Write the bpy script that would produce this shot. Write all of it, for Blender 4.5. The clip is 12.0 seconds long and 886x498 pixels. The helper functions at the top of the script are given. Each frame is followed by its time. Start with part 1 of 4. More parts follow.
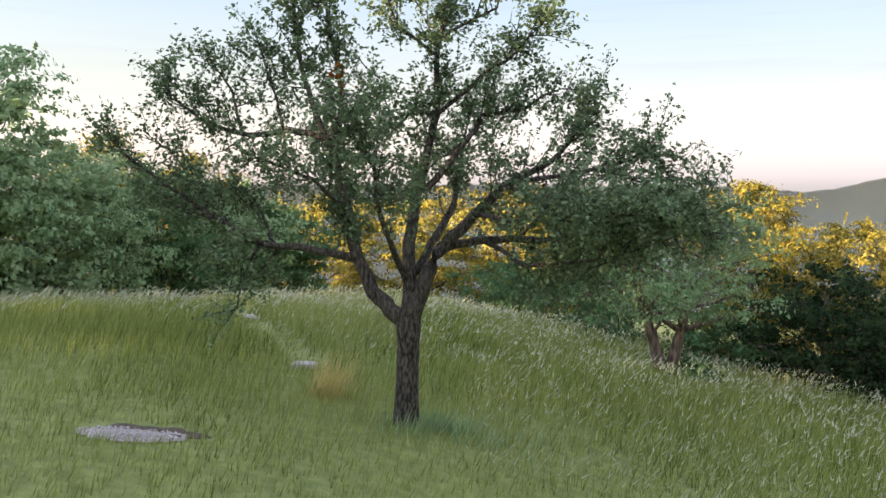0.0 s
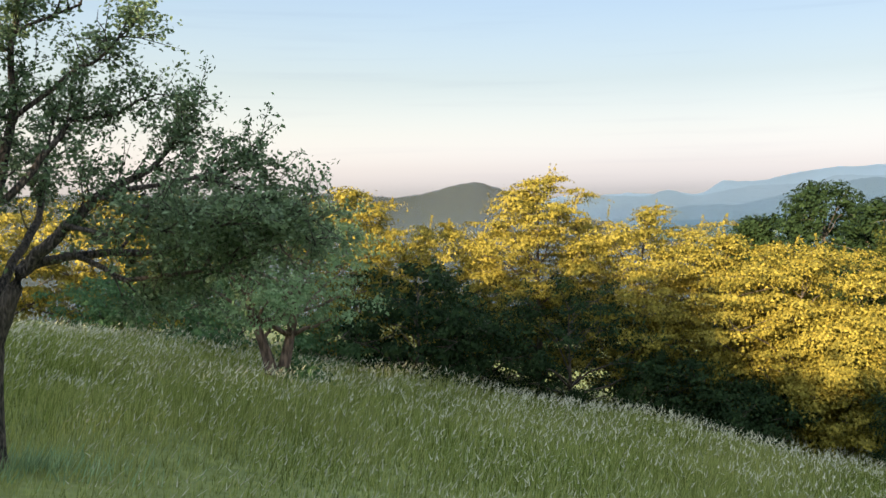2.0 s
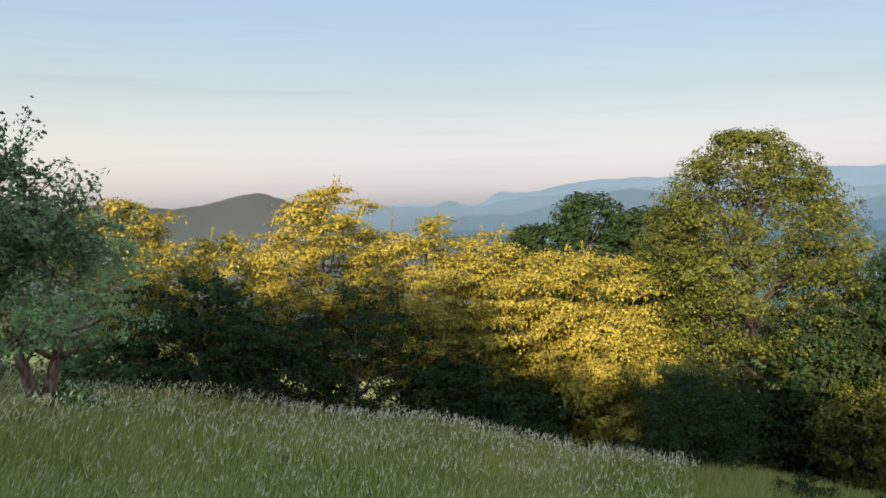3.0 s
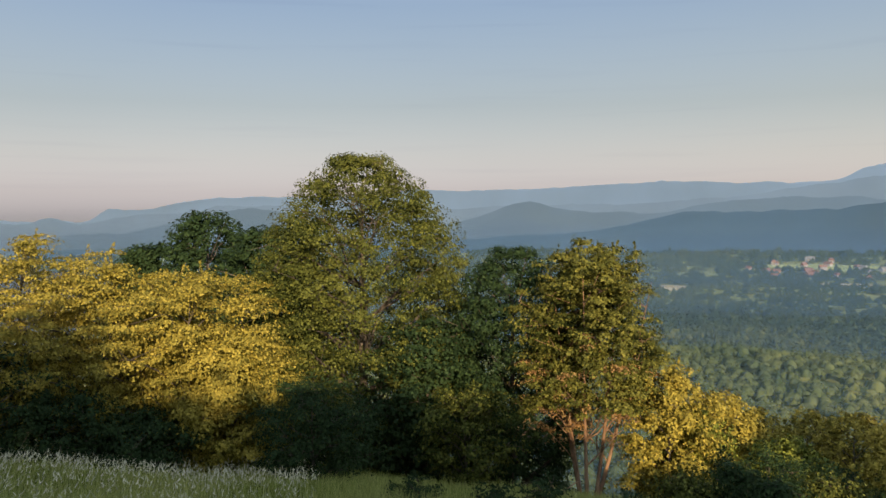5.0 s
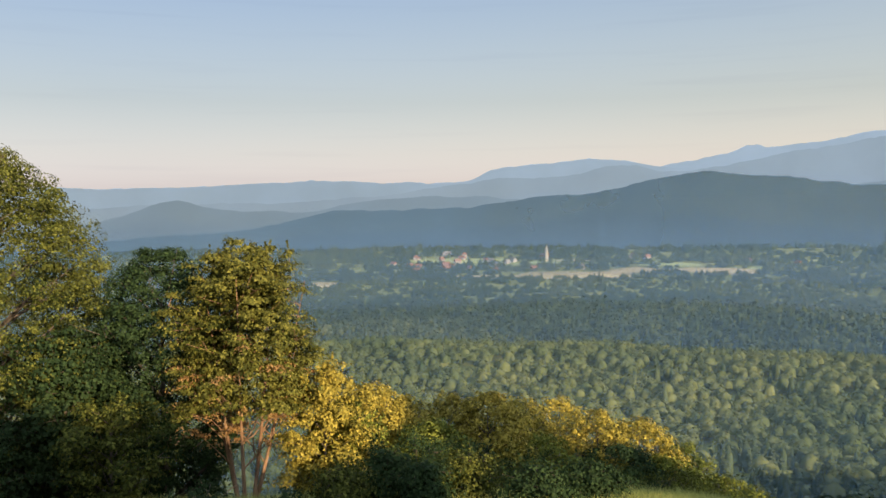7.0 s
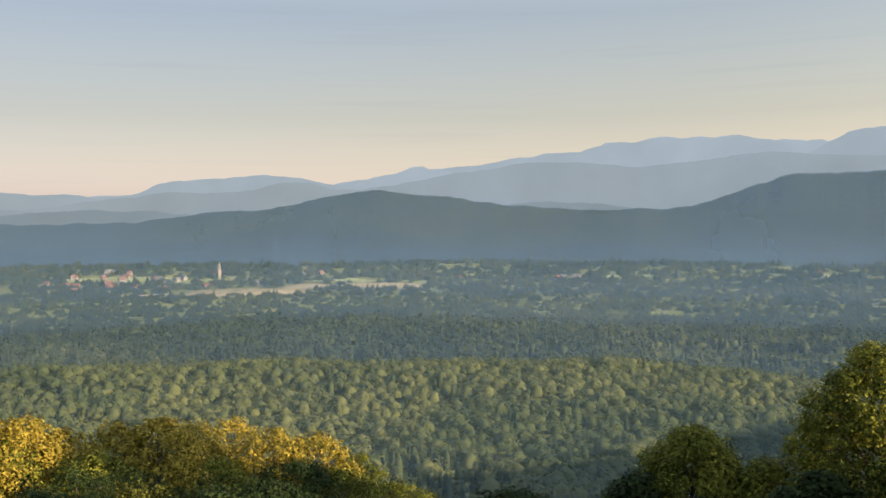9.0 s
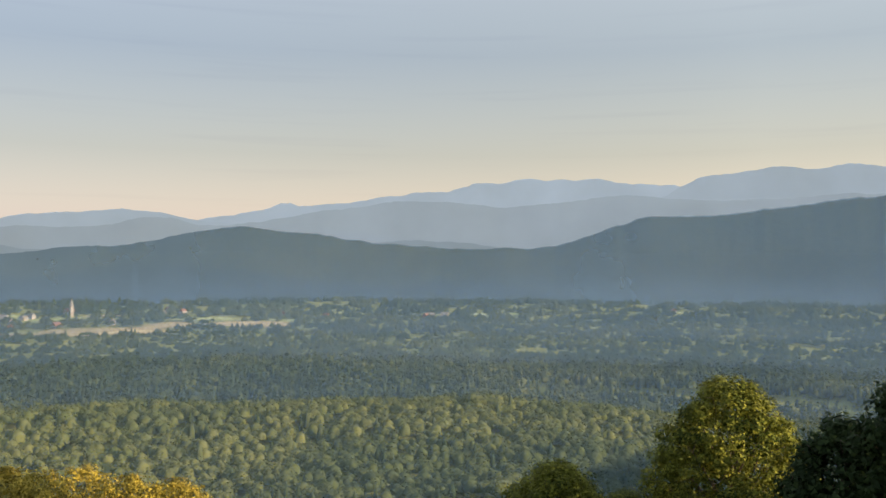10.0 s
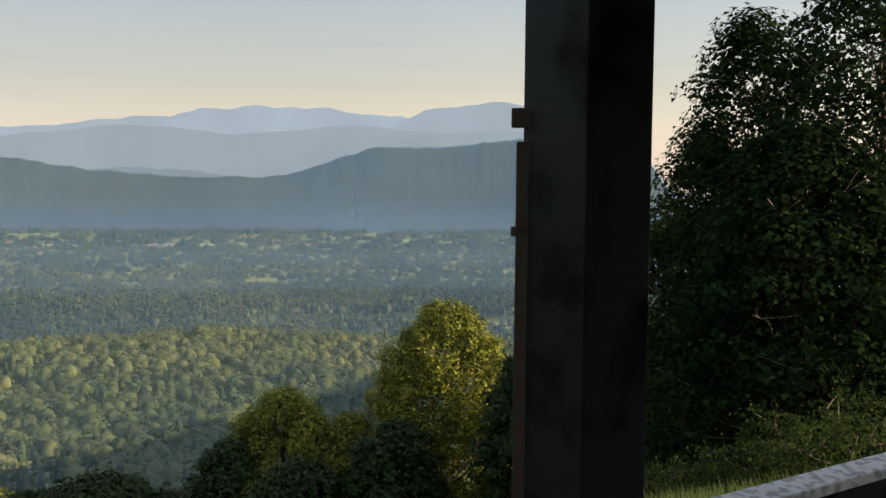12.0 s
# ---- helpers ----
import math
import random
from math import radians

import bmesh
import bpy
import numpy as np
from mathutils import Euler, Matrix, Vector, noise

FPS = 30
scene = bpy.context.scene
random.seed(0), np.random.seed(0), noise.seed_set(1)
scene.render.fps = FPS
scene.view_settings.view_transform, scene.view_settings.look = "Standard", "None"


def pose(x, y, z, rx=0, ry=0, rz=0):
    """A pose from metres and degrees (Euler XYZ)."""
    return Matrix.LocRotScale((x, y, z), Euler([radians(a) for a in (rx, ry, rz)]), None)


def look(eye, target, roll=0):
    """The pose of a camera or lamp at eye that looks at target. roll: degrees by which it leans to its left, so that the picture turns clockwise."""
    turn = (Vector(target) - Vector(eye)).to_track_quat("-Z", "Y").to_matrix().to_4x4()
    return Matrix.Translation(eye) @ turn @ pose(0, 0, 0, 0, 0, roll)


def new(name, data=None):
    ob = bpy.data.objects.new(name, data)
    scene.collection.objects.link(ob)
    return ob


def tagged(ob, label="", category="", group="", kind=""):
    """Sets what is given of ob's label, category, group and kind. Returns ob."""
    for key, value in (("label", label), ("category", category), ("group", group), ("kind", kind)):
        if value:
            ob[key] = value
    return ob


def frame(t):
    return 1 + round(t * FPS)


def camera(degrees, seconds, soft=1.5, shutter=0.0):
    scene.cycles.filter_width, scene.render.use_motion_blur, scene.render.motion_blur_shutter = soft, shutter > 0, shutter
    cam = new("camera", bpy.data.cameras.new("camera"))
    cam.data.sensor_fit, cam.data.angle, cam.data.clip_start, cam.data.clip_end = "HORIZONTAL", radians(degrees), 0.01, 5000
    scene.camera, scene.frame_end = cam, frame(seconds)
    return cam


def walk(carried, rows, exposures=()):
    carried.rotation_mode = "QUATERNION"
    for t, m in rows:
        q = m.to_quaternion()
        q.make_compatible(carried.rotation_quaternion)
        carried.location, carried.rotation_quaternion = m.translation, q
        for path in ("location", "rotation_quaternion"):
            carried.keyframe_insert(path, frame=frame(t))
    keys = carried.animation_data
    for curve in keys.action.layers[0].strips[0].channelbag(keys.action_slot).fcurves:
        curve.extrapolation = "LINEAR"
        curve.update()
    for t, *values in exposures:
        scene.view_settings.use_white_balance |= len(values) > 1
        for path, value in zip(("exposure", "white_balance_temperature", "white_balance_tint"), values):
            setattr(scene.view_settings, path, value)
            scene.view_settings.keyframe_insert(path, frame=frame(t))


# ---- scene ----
cam = camera(54.6, 12.0)
# seconds, x, y, z, yaw, pitch, roll; the eye is at height zero of the world
ROWS = [
    (0.0, 0, 0, 0, 4.65, -4.00, -0.10),
    (0.5, 0, 0, 0, -1.00, -4.08, 0.00),
    (1.0, 0, 0, 0, -6.14, -3.98, 0.05),
    (1.5, 0, 0, 0, -13.78, -3.74, 0.25),
    (2.0, 0, 0, 0, -21.28, -3.62, 0.82),
    (2.5, 0, 0, 0, -28.72, -3.47, 0.97),
    (4.5, 0, 0, 0, -54.24, -1.95, 0.55),
    (5.0, 0, 0, 0, -60.57, -2.08, 0.27),
    (5.5, 0.01, 0.01, 0, -65.87, -2.61, 0.08),
    (6.0, 0.02, 0.02, 0, -70.76, -2.77, -0.24),
    (6.5, 0.03, 0.03, 0, -77.09, -2.68, 0.00),
    (7.0, 0.05, 0.04, 0, -83.51, -2.31, 0.60),
    (9.0, 0.13, 0.10, 0, -105.00, -1.35, 0.18),
    (9.5, 0.13, 0.10, 0, -110.41, 0.20, -0.20),
    (10.0, 0.13, 0.10, 0, -113.72, 1.20, -0.27),
    (10.5, 0.13, 0.10, 0, -118.73, -0.60, 0.03),
    (11.0, 0.05, 0.04, 0, -121.80, -2.50, 0.12),
    (11.5, 0.02, 0.02, 0, -126.30, -3.80, 0.04),
    (12.0, 0, 0, 0, -131.56, -3.40, -0.50),
]
EXPOSURE = [(0.0, 1.68, 6250, 14), (1.0, 1.5, 6200, 10), (2.0, 1.42, 6150, 8), (2.5, 1.36, 6120, 8), (4.5, 0.68, 6130, 9), (5.5, 0.8, 6350, 13), (7.0, 1.0, 6350, 12), (9.0, 0.97, 6950, 14), (10.5, 0.95, 6950, 14), (12.0, 1.04, 6950, 14)]
walk(cam, [(t, pose(x, y, z, 90 + pitch, roll, yaw)) for t, x, y, z, yaw, pitch, roll in ROWS], EXPOSURE)

# ---- light ----
SUN_AZ, SUN_EL = 230.0, 15.0
# the stops from 0.45 up brighten the unseen overhead sky to fill shade
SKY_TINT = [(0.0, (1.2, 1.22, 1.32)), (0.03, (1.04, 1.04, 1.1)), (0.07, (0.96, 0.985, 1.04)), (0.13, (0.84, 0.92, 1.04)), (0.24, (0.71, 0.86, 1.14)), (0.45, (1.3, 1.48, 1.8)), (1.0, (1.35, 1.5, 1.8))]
world = bpy.data.worlds.new("evening_sky")
scene.world = world
world.use_nodes = True
wn = world.node_tree.nodes
sky = wn.new("ShaderNodeTexSky")
sky.sky_type, sky.sun_disc = "NISHITA", False
sky.sun_elevation, sky.sun_rotation = radians(SUN_EL), radians(SUN_AZ)
sky.air_density, sky.dust_density, sky.ozone_density = 2.3, 0.7, 3.4
wn["Background"].inputs[1].default_value = 0.085
veil = wn.new("ShaderNodeHueSaturation")
veil.inputs["Saturation"].default_value = 0.3
world.node_tree.links.new(sky.outputs[0], veil.inputs["Color"])
wl = world.node_tree.links


def sky_mix(mode, fac, one, two):
    """One mixing step of the sky's colour."""
    m = wn.new("ShaderNodeMix")
    m.data_type, m.blend_type = "RGBA", mode
    for sock, v in ((m.inputs[0], fac), (m.inputs[6], one), (m.inputs[7], two)):
        if isinstance(v, bpy.types.NodeSocket):
            wl.new(v, sock)
        else:
            sock.default_value = v if isinstance(v, float) else (*v, 1)
    return m.outputs[2]


# the clear evening sky pales to rose above the haze, with a few thin streaks of cloud; overhead it is brightened to
# fill the shade
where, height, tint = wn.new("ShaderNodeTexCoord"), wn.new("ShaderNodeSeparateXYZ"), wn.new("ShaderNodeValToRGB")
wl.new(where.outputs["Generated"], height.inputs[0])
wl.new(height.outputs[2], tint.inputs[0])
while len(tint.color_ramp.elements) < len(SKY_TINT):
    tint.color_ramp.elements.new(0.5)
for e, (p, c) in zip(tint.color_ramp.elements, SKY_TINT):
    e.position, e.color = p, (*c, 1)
stretch, streak, thin = wn.new("ShaderNodeMapping"), wn.new("ShaderNodeTexNoise"), wn.new("ShaderNodeValToRGB")
stretch.inputs["Scale"].default_value = (2.2, 2.2, 60)
streak.inputs["Scale"].default_value, streak.inputs["Detail"].default_value = 1.6, 5.0
wl.new(where.outputs["Generated"], stretch.inputs[0])
wl.new(stretch.outputs[0], streak.inputs["Vector"])
wl.new(streak.outputs[0], thin.inputs[0])
for e, (p, v) in zip(thin.color_ramp.elements, ((0.55, 0.0), (0.75, 0.22))):
    e.position, e.color = p, (v, v, v, 1)
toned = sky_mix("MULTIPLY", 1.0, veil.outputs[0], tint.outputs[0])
sunward, glow = wn.new("ShaderNodeVectorMath"), wn.new("ShaderNodeMapRange")
sunward.operation = "DOT_PRODUCT"
sunward.inputs[1].default_value = (math.sin(radians(SUN_AZ)), math.cos(radians(SUN_AZ)), 0)
wl.new(where.outputs["Generated"], sunward.inputs[0])
wl.new(sunward.outputs["Value"], glow.inputs["Value"])
glow.inputs["From Min"].default_value, glow.inputs["From Max"].default_value = -0.97, -0.1
warm = wn.new("ShaderNodeValToRGB")
wl.new(glow.outputs[0], warm.inputs[0])
for e, (p, c) in zip(warm.color_ramp.elements, ((0.0, (0.74, 0.75, 0.78)), (1.0, (1.46, 1.38, 1.26)))):
    e.position, e.color = p, (*c, 1)
toned = sky_mix("MULTIPLY", 1.0, toned, warm.outputs[0])
dimmer = sky_mix("MULTIPLY", 1.0, toned, (0.8, 0.8, 0.86))
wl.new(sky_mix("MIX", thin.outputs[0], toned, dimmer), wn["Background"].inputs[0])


def bearing(az, r=1.0):
    return r * math.sin(radians(az)), r * math.cos(radians(az))


sun = new("sun", bpy.data.lights.new("sun", "SUN"))
sun.data.energy, sun.data.angle, sun.data.color = 4.8, radians(0.6), (1.0, 0.765, 0.455)
sx, sy = bearing(SUN_AZ)
sun.matrix_world = look((sx * 50, sy * 50, 50 * math.tan(radians(SUN_EL))), (0, 0, 0))


# ---- materials ----
def material(name, rough=0.8, metal=0.0):
    m = bpy.data.materials.new(name)
    m.use_nodes = True
    b = m.node_tree.nodes["Principled BSDF"]
    b.inputs["Roughness"].default_value, b.inputs["Metallic"].default_value = rough, metal
    return m, m.node_tree.nodes, m.node_tree.links, b


def ramp(nodes, links, source, stops):
    r = nodes.new("ShaderNodeValToRGB")
    while len(r.color_ramp.elements) < len(stops):
        r.color_ramp.elements.new(0.5)
    for e, (p, c) in zip(r.color_ramp.elements, stops):
        e.position, e.color = p, (*c, 1)
    links.new(source, r.inputs[0])
    return r.outputs[0]


def noise_tex(nodes, links, scale, detail=4.0, space="Object", stretch=(1, 1, 1)):
    c, mp, n = nodes.new("ShaderNodeTexCoord"), nodes.new("ShaderNodeMapping"), nodes.new("ShaderNodeTexNoise")
    mp.inputs["Scale"].default_value = stretch
    n.inputs["Scale"].default_value, n.inputs["Detail"].default_value = scale, detail
    links.new(c.outputs[space], mp.inputs[0])
    links.new(mp.outputs[0], n.inputs["Vector"])
    return n.outputs[0]


def mixed(nodes, links, fac, a, b, mode="MIX"):
    m = nodes.new("ShaderNodeMix")
    m.data_type, m.blend_type = "RGBA", mode
    for sock, v in ((m.inputs[0], fac), (m.inputs[6], a), (m.inputs[7], b)):
        if isinstance(v, bpy.types.NodeSocket):
            links.new(v, sock)
        elif isinstance(v, float):
            sock.default_value = v
        else:
            sock.default_value = (*v, 1)
    return m.outputs[2]


def bumped(nodes, links, shader, source, strength, distance):
    b = nodes.new("ShaderNodeBump")
    b.inputs["Strength"].default_value, b.inputs["Distance"].default_value = strength, distance
    links.new(source, b.inputs["Height"])
    links.new(b.outputs[0], shader.inputs["Normal"])


def leafy(name, dark, mid, pale, through_light=0.35, patch=0.5, rough=0.55, gloss=0.06):
    """Leaves: each its own tint, patches of paler growth, light passing through."""
    m, n, l, b = material(name, rough)
    g = n.new("ShaderNodeNewGeometry")
    own = ramp(n, l, g.outputs["Random Per Island"], [(0.0, dark), (0.55, mid), (1.0, pale)])
    big = noise_tex(n, l, patch, 3.0)
    col = mixed(n, l, ramp(n, l, big, [(0.35, (0, 0, 0)), (0.7, (0.55, 0.55, 0.55))]), own, pale)
    l.new(col, b.inputs["Base Color"])
    b.inputs["Specular IOR Level"].default_value = gloss
    t = n.new("ShaderNodeBsdfTranslucent")
    l.new(col, t.inputs[0])
    mix = n.new("ShaderNodeMixShader")
    mix.inputs[0].default_value = through_light
    l.new(b.outputs[0], mix.inputs[1])
    l.new(t.outputs[0], mix.inputs[2])
    l.new(mix.outputs[0], n["Material Output"].inputs[0])
    return m


def bark(name, dark, pale, scale=9.0):
    m, n, l, b = material(name, 0.9)
    ridges, moss = noise_tex(n, l, scale, 8.0, "Object", (1, 1, 0.3)), noise_tex(n, l, 1.7, 4.0)
    plates = ramp(n, l, ridges, [(0.4, dark), (0.52, tuple((p + q) / 2 for p, q in zip(dark, pale))), (0.62, pale)])
    l.new(mixed(n, l, ramp(n, l, moss, [(0.5, (0, 0, 0)), (0.7, (0.6, 0.6, 0.6))]), plates, pale), b.inputs["Base Color"])
    bumped(n, l, b, ridges, 1.0, 0.06)
    return m


apple_leaf = leafy("apple_leaves", (0.035, 0.06, 0.028), (0.125, 0.185, 0.078), (0.28, 0.35, 0.19), 0.4, 1.2, 0.5, 0.25)
pale_apple_leaf = leafy("pale_apple_leaves", (0.12, 0.19, 0.08), (0.25, 0.36, 0.17), (0.38, 0.48, 0.25), 0.45, 1.2)
rust_leaf = leafy("rusty_leaves", (0.25, 0.07, 0.02), (0.4, 0.12, 0.03), (0.45, 0.2, 0.05), 0.4, 1.2)
# dull_leaf: real dark green, and also the darkness of foliage in shade
dull_leaf = leafy("dark_and_shaded_leaves", (0.011, 0.022, 0.01), (0.022, 0.042, 0.017), (0.052, 0.083, 0.03), 0.3, 0.5)
# beech, olive, gold and lime: darkest tints stand in for shaded leaf gaps
beech_leaf = leafy("beech_leaves", (0.007, 0.012, 0.004), (0.032, 0.046, 0.01), (0.165, 0.17, 0.036), 0.22, 0.4)
olive_leaf = leafy("olive_leaves", (0.009, 0.016, 0.005), (0.046, 0.057, 0.012), (0.215, 0.2, 0.042), 0.24, 0.5)
# gold_leaf carries the low sun's gold in its colour
gold_leaf = leafy("sun_gilded_leaves", (0.05, 0.05, 0.01), (0.22, 0.19, 0.034), (0.44, 0.345, 0.064), 0.22, 0.5)
grey_leaf = leafy("grey_green_leaves", (0.13, 0.2, 0.09), (0.3, 0.41, 0.2), (0.46, 0.55, 0.3), 0.4, 0.6)
shrub_leaf = leafy("shrub_leaves", (0.05, 0.1, 0.045), (0.085, 0.16, 0.065), (0.14, 0.22, 0.09), 0.35, 0.8)
# one foliage in two tones: shade_leaf coloured as shaded, glow_leaf as backlit
shade_leaf = leafy("shade_toned_leaves", (0.004, 0.009, 0.005), (0.008, 0.018, 0.008), (0.022, 0.04, 0.015), 0.2, 0.5, 0.9, 0.0)
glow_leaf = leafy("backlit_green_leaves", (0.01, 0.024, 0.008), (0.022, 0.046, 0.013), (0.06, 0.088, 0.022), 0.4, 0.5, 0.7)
dry_leaf = leafy("dry_brown_leaves", (0.22, 0.12, 0.05), (0.36, 0.2, 0.08), (0.42, 0.28, 0.11), 0.35, 0.6)
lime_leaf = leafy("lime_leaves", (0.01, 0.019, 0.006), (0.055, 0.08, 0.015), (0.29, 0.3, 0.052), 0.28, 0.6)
apple_bark = bark("apple_bark", (0.018, 0.013, 0.01), (0.16, 0.122, 0.095), 42)
pale_bark = bark("smooth_pale_bark", (0.14, 0.075, 0.04), (0.3, 0.18, 0.1), 5)
brown_bark = bark("reddish_brown_bark", (0.07, 0.044, 0.032), (0.25, 0.165, 0.12), 12)
wood_bark = bark("grey_brown_bark", (0.035, 0.028, 0.02), (0.13, 0.1, 0.075), 7)


def turf():
    m, n, l, b = material("meadow_turf", 0.95)
    fine, broad = noise_tex(n, l, 6.0, 8.0), noise_tex(n, l, 0.25, 4.0)
    near = mixed(n, l, broad, (0.13, 0.17, 0.04), (0.25, 0.26, 0.08))
    col = mixed(n, l, ramp(n, l, fine, [(0.35, (0, 0, 0)), (0.7, (1, 1, 1))]), near, (0.31, 0.33, 0.1))
    l.new(col, b.inputs["Base Color"])
    bumped(n, l, b, fine, 0.8, 0.08)
    return m


def wooded(name, dark, mid, pale, scale):
    """A far slope covered by tree crowns."""
    m, n, l, b = material(name, 1.0)
    b.inputs["Specular IOR Level"].default_value = 0.0
    crowns, broad = noise_tex(n, l, scale, 6.0), noise_tex(n, l, scale * 0.06, 4.0)
    fine = noise_tex(n, l, scale * 3, 5.0)
    a = ramp(n, l, mixed(n, l, 0.5, crowns, fine), [(0.35, dark), (0.52, mid), (0.68, pale)])
    l.new(mixed(n, l, ramp(n, l, broad, [(0.4, (0, 0, 0)), (0.65, (0.7, 0.7, 0.7))]), a, pale), b.inputs["Base Color"])
    bumped(n, l, b, crowns, 0.5, 3.0)
    return m


turf_mat = turf()
hill_mat = wooded("wooded_hill", (0.018, 0.027, 0.02), (0.028, 0.04, 0.027), (0.05, 0.06, 0.036), 0.06)


def canopy(name, dark, mid, pale):
    """Crowns far below: leaf clusters of slightly different green, trees and stands of their own tint."""
    m, n, l, b = material(name, 0.9)
    b.inputs["Specular IOR Level"].default_value = 0.1
    g = n.new("ShaderNodeNewGeometry")
    own = ramp(n, l, g.outputs["Random Per Island"], [(0.0, dark), (0.5, mid), (1.0, pale)])
    tree, broad = noise_tex(n, l, 0.16, 2.0), noise_tex(n, l, 0.006, 3.0)
    tinted = mixed(n, l, ramp(n, l, tree, [(0.38, (0, 0, 0)), (0.62, (0.7, 0.7, 0.7))]), own, pale)
    l.new(mixed(n, l, ramp(n, l, broad, [(0.44, (0, 0, 0)), (0.56, (0.8, 0.8, 0.8))]), tinted, dark), b.inputs["Base Color"])
    t, mix = n.new("ShaderNodeBsdfTranslucent"), n.new("ShaderNodeMixShader")
    l.new(b.inputs["Base Color"].links[0].from_socket, t.inputs[0])
    mix.inputs[0].default_value = 0.22
    l.new(b.outputs[0], mix.inputs[1])
    l.new(t.outputs[0], mix.inputs[2])
    l.new(mix.outputs[0], n["Material Output"].inputs[0])
    return m


canopy_mat = canopy("woodland_canopy", (0.07, 0.098, 0.042), (0.105, 0.13, 0.052), (0.15, 0.168, 0.066))
conifer_mat = canopy("conifer_canopy", (0.036, 0.062, 0.034), (0.058, 0.084, 0.042), (0.092, 0.115, 0.052))
grass_leaf = leafy("meadow_grass", (0.075, 0.1, 0.022), (0.26, 0.31, 0.07), (0.47, 0.46, 0.165), 0.5, 0.35)
seed_leaf = leafy("grass_seed_heads", (0.34, 0.33, 0.2), (0.48, 0.45, 0.3), (0.62, 0.58, 0.42), 0.25, 0.6)
straw_leaf = leafy("dry_straw", (0.5, 0.37, 0.12), (0.66, 0.51, 0.19), (0.78, 0.64, 0.3), 0.3, 1.0)


# ---- mesh helpers ----
def mesh_from(name, verts, faces, mat, smooth=False):
    """A mesh out of arrays; faces all have the same number of corners."""
    me = bpy.data.meshes.new(name)
    verts, faces = np.asarray(verts, np.float32), np.asarray(faces, np.int32)
    k = faces.shape[1]
    me.vertices.add(len(verts))
    me.vertices.foreach_set("co", verts.ravel())
    me.loops.add(faces.size)
    me.loops.foreach_set("vertex_index", faces.ravel())
    me.polygons.add(len(faces))
    me.polygons.foreach_set("loop_start", np.arange(0, faces.size, k, dtype=np.int32))
    me.polygons.foreach_set("use_smooth", np.full(len(faces), smooth))
    me.update(calc_edges=True)
    me.materials.append(mat)
    return me


def piece(name, me, parent=None, label=""):
    ob = new(name, me)
    if parent is not None:
        ob.parent = parent
    return tagged(ob, label)


def part(name, bm, mat, parent=None, label="", smooth=False):
    me = bpy.data.meshes.new(name)
    for f in bm.faces:
        f.smooth = smooth
    bm.to_mesh(me)
    bm.free()
    me.materials.append(mat)
    return piece(name, me, parent, label)


def box(bm, size, m, bevel=0.0):
    made = bmesh.ops.create_cube(bm, size=1.0, matrix=m @ Matrix.Diagonal((*size, 1)))["verts"]
    if bevel:
        edges = list({e for v in made for e in v.link_edges})
        bmesh.ops.bevel(bm, geom=edges, offset=bevel, segments=2, affect="EDGES", profile=0.6)


def thing(name, at, label, category, group="", kind=""):
    ob = new(name)
    ob.location = at
    return tagged(ob, label, category, group, kind)


def tubes(lines, sides=6):
    """Tapered tubes along lines of (x, y, z, radius) rows."""
    verts, faces, base = [], [], 0
    ring = np.linspace(0, 2 * np.pi, sides, endpoint=False)
    for line in lines:
        line = np.asarray(line, float)
        way = np.gradient(line[:, :3], axis=0)
        way /= np.linalg.norm(way, axis=1)[:, None] + 1e-9
        ref = np.where(np.abs(way[:, 2:3]) > 0.9, [[1.0, 0, 0]], [[0, 0, 1.0]])
        u = np.cross(way, ref)
        u /= np.linalg.norm(u, axis=1)[:, None]
        v = np.cross(way, u)
        p = line[:, None, :3] + line[:, None, 3:4] * (np.cos(ring)[None, :, None] * u[:, None] + np.sin(ring)[None, :, None] * v[:, None])
        verts.append(p.reshape(-1, 3))
        for i in range(len(line) - 1):
            for j in range(sides):
                a, b = base + i * sides + j, base + i * sides + (j + 1) % sides
                faces.append((a, b, b + sides, a + sides))
        base += len(line) * sides
    return np.concatenate(verts), np.array(faces)


def joined(one, two):
    return np.concatenate([one[0], two[0]]), np.concatenate([one[1], two[1] + len(one[0])])


def leaf_quads(rng, centres, size, up=0.6, narrow=0.55, far=False, out=None, stray=0.5):
    """One bent diamond a leaf, facing mostly upward; far off, a plain triangle."""
    n = len(centres)
    normal = rng.normal(size=(n, 3))
    if out is not None:
        normal = normal * stray + out
    normal[:, 2] += up * 2
    normal /= np.linalg.norm(normal, axis=1)[:, None]
    a = np.cross(normal, rng.normal(size=(n, 3)))
    a /= np.linalg.norm(a, axis=1)[:, None] + 1e-9
    b = np.cross(normal, a)
    s = (size * rng.uniform(0.6, 1.25, n))[:, None]
    fold = normal * s * 0.18
    if far:
        v = np.stack([centres - a * s, centres + a * s * 0.5 + b * s * narrow, centres + a * s * 0.5 - b * s * narrow], 1)
        return v.reshape(-1, 3), np.arange(3 * n).reshape(n, 3)
    v = np.stack([centres - a * s, centres - b * s * narrow + fold, centres + a * s, centres + b * s * narrow + fold], 1)
    return v.reshape(-1, 3), np.arange(4 * n).reshape(n, 4)


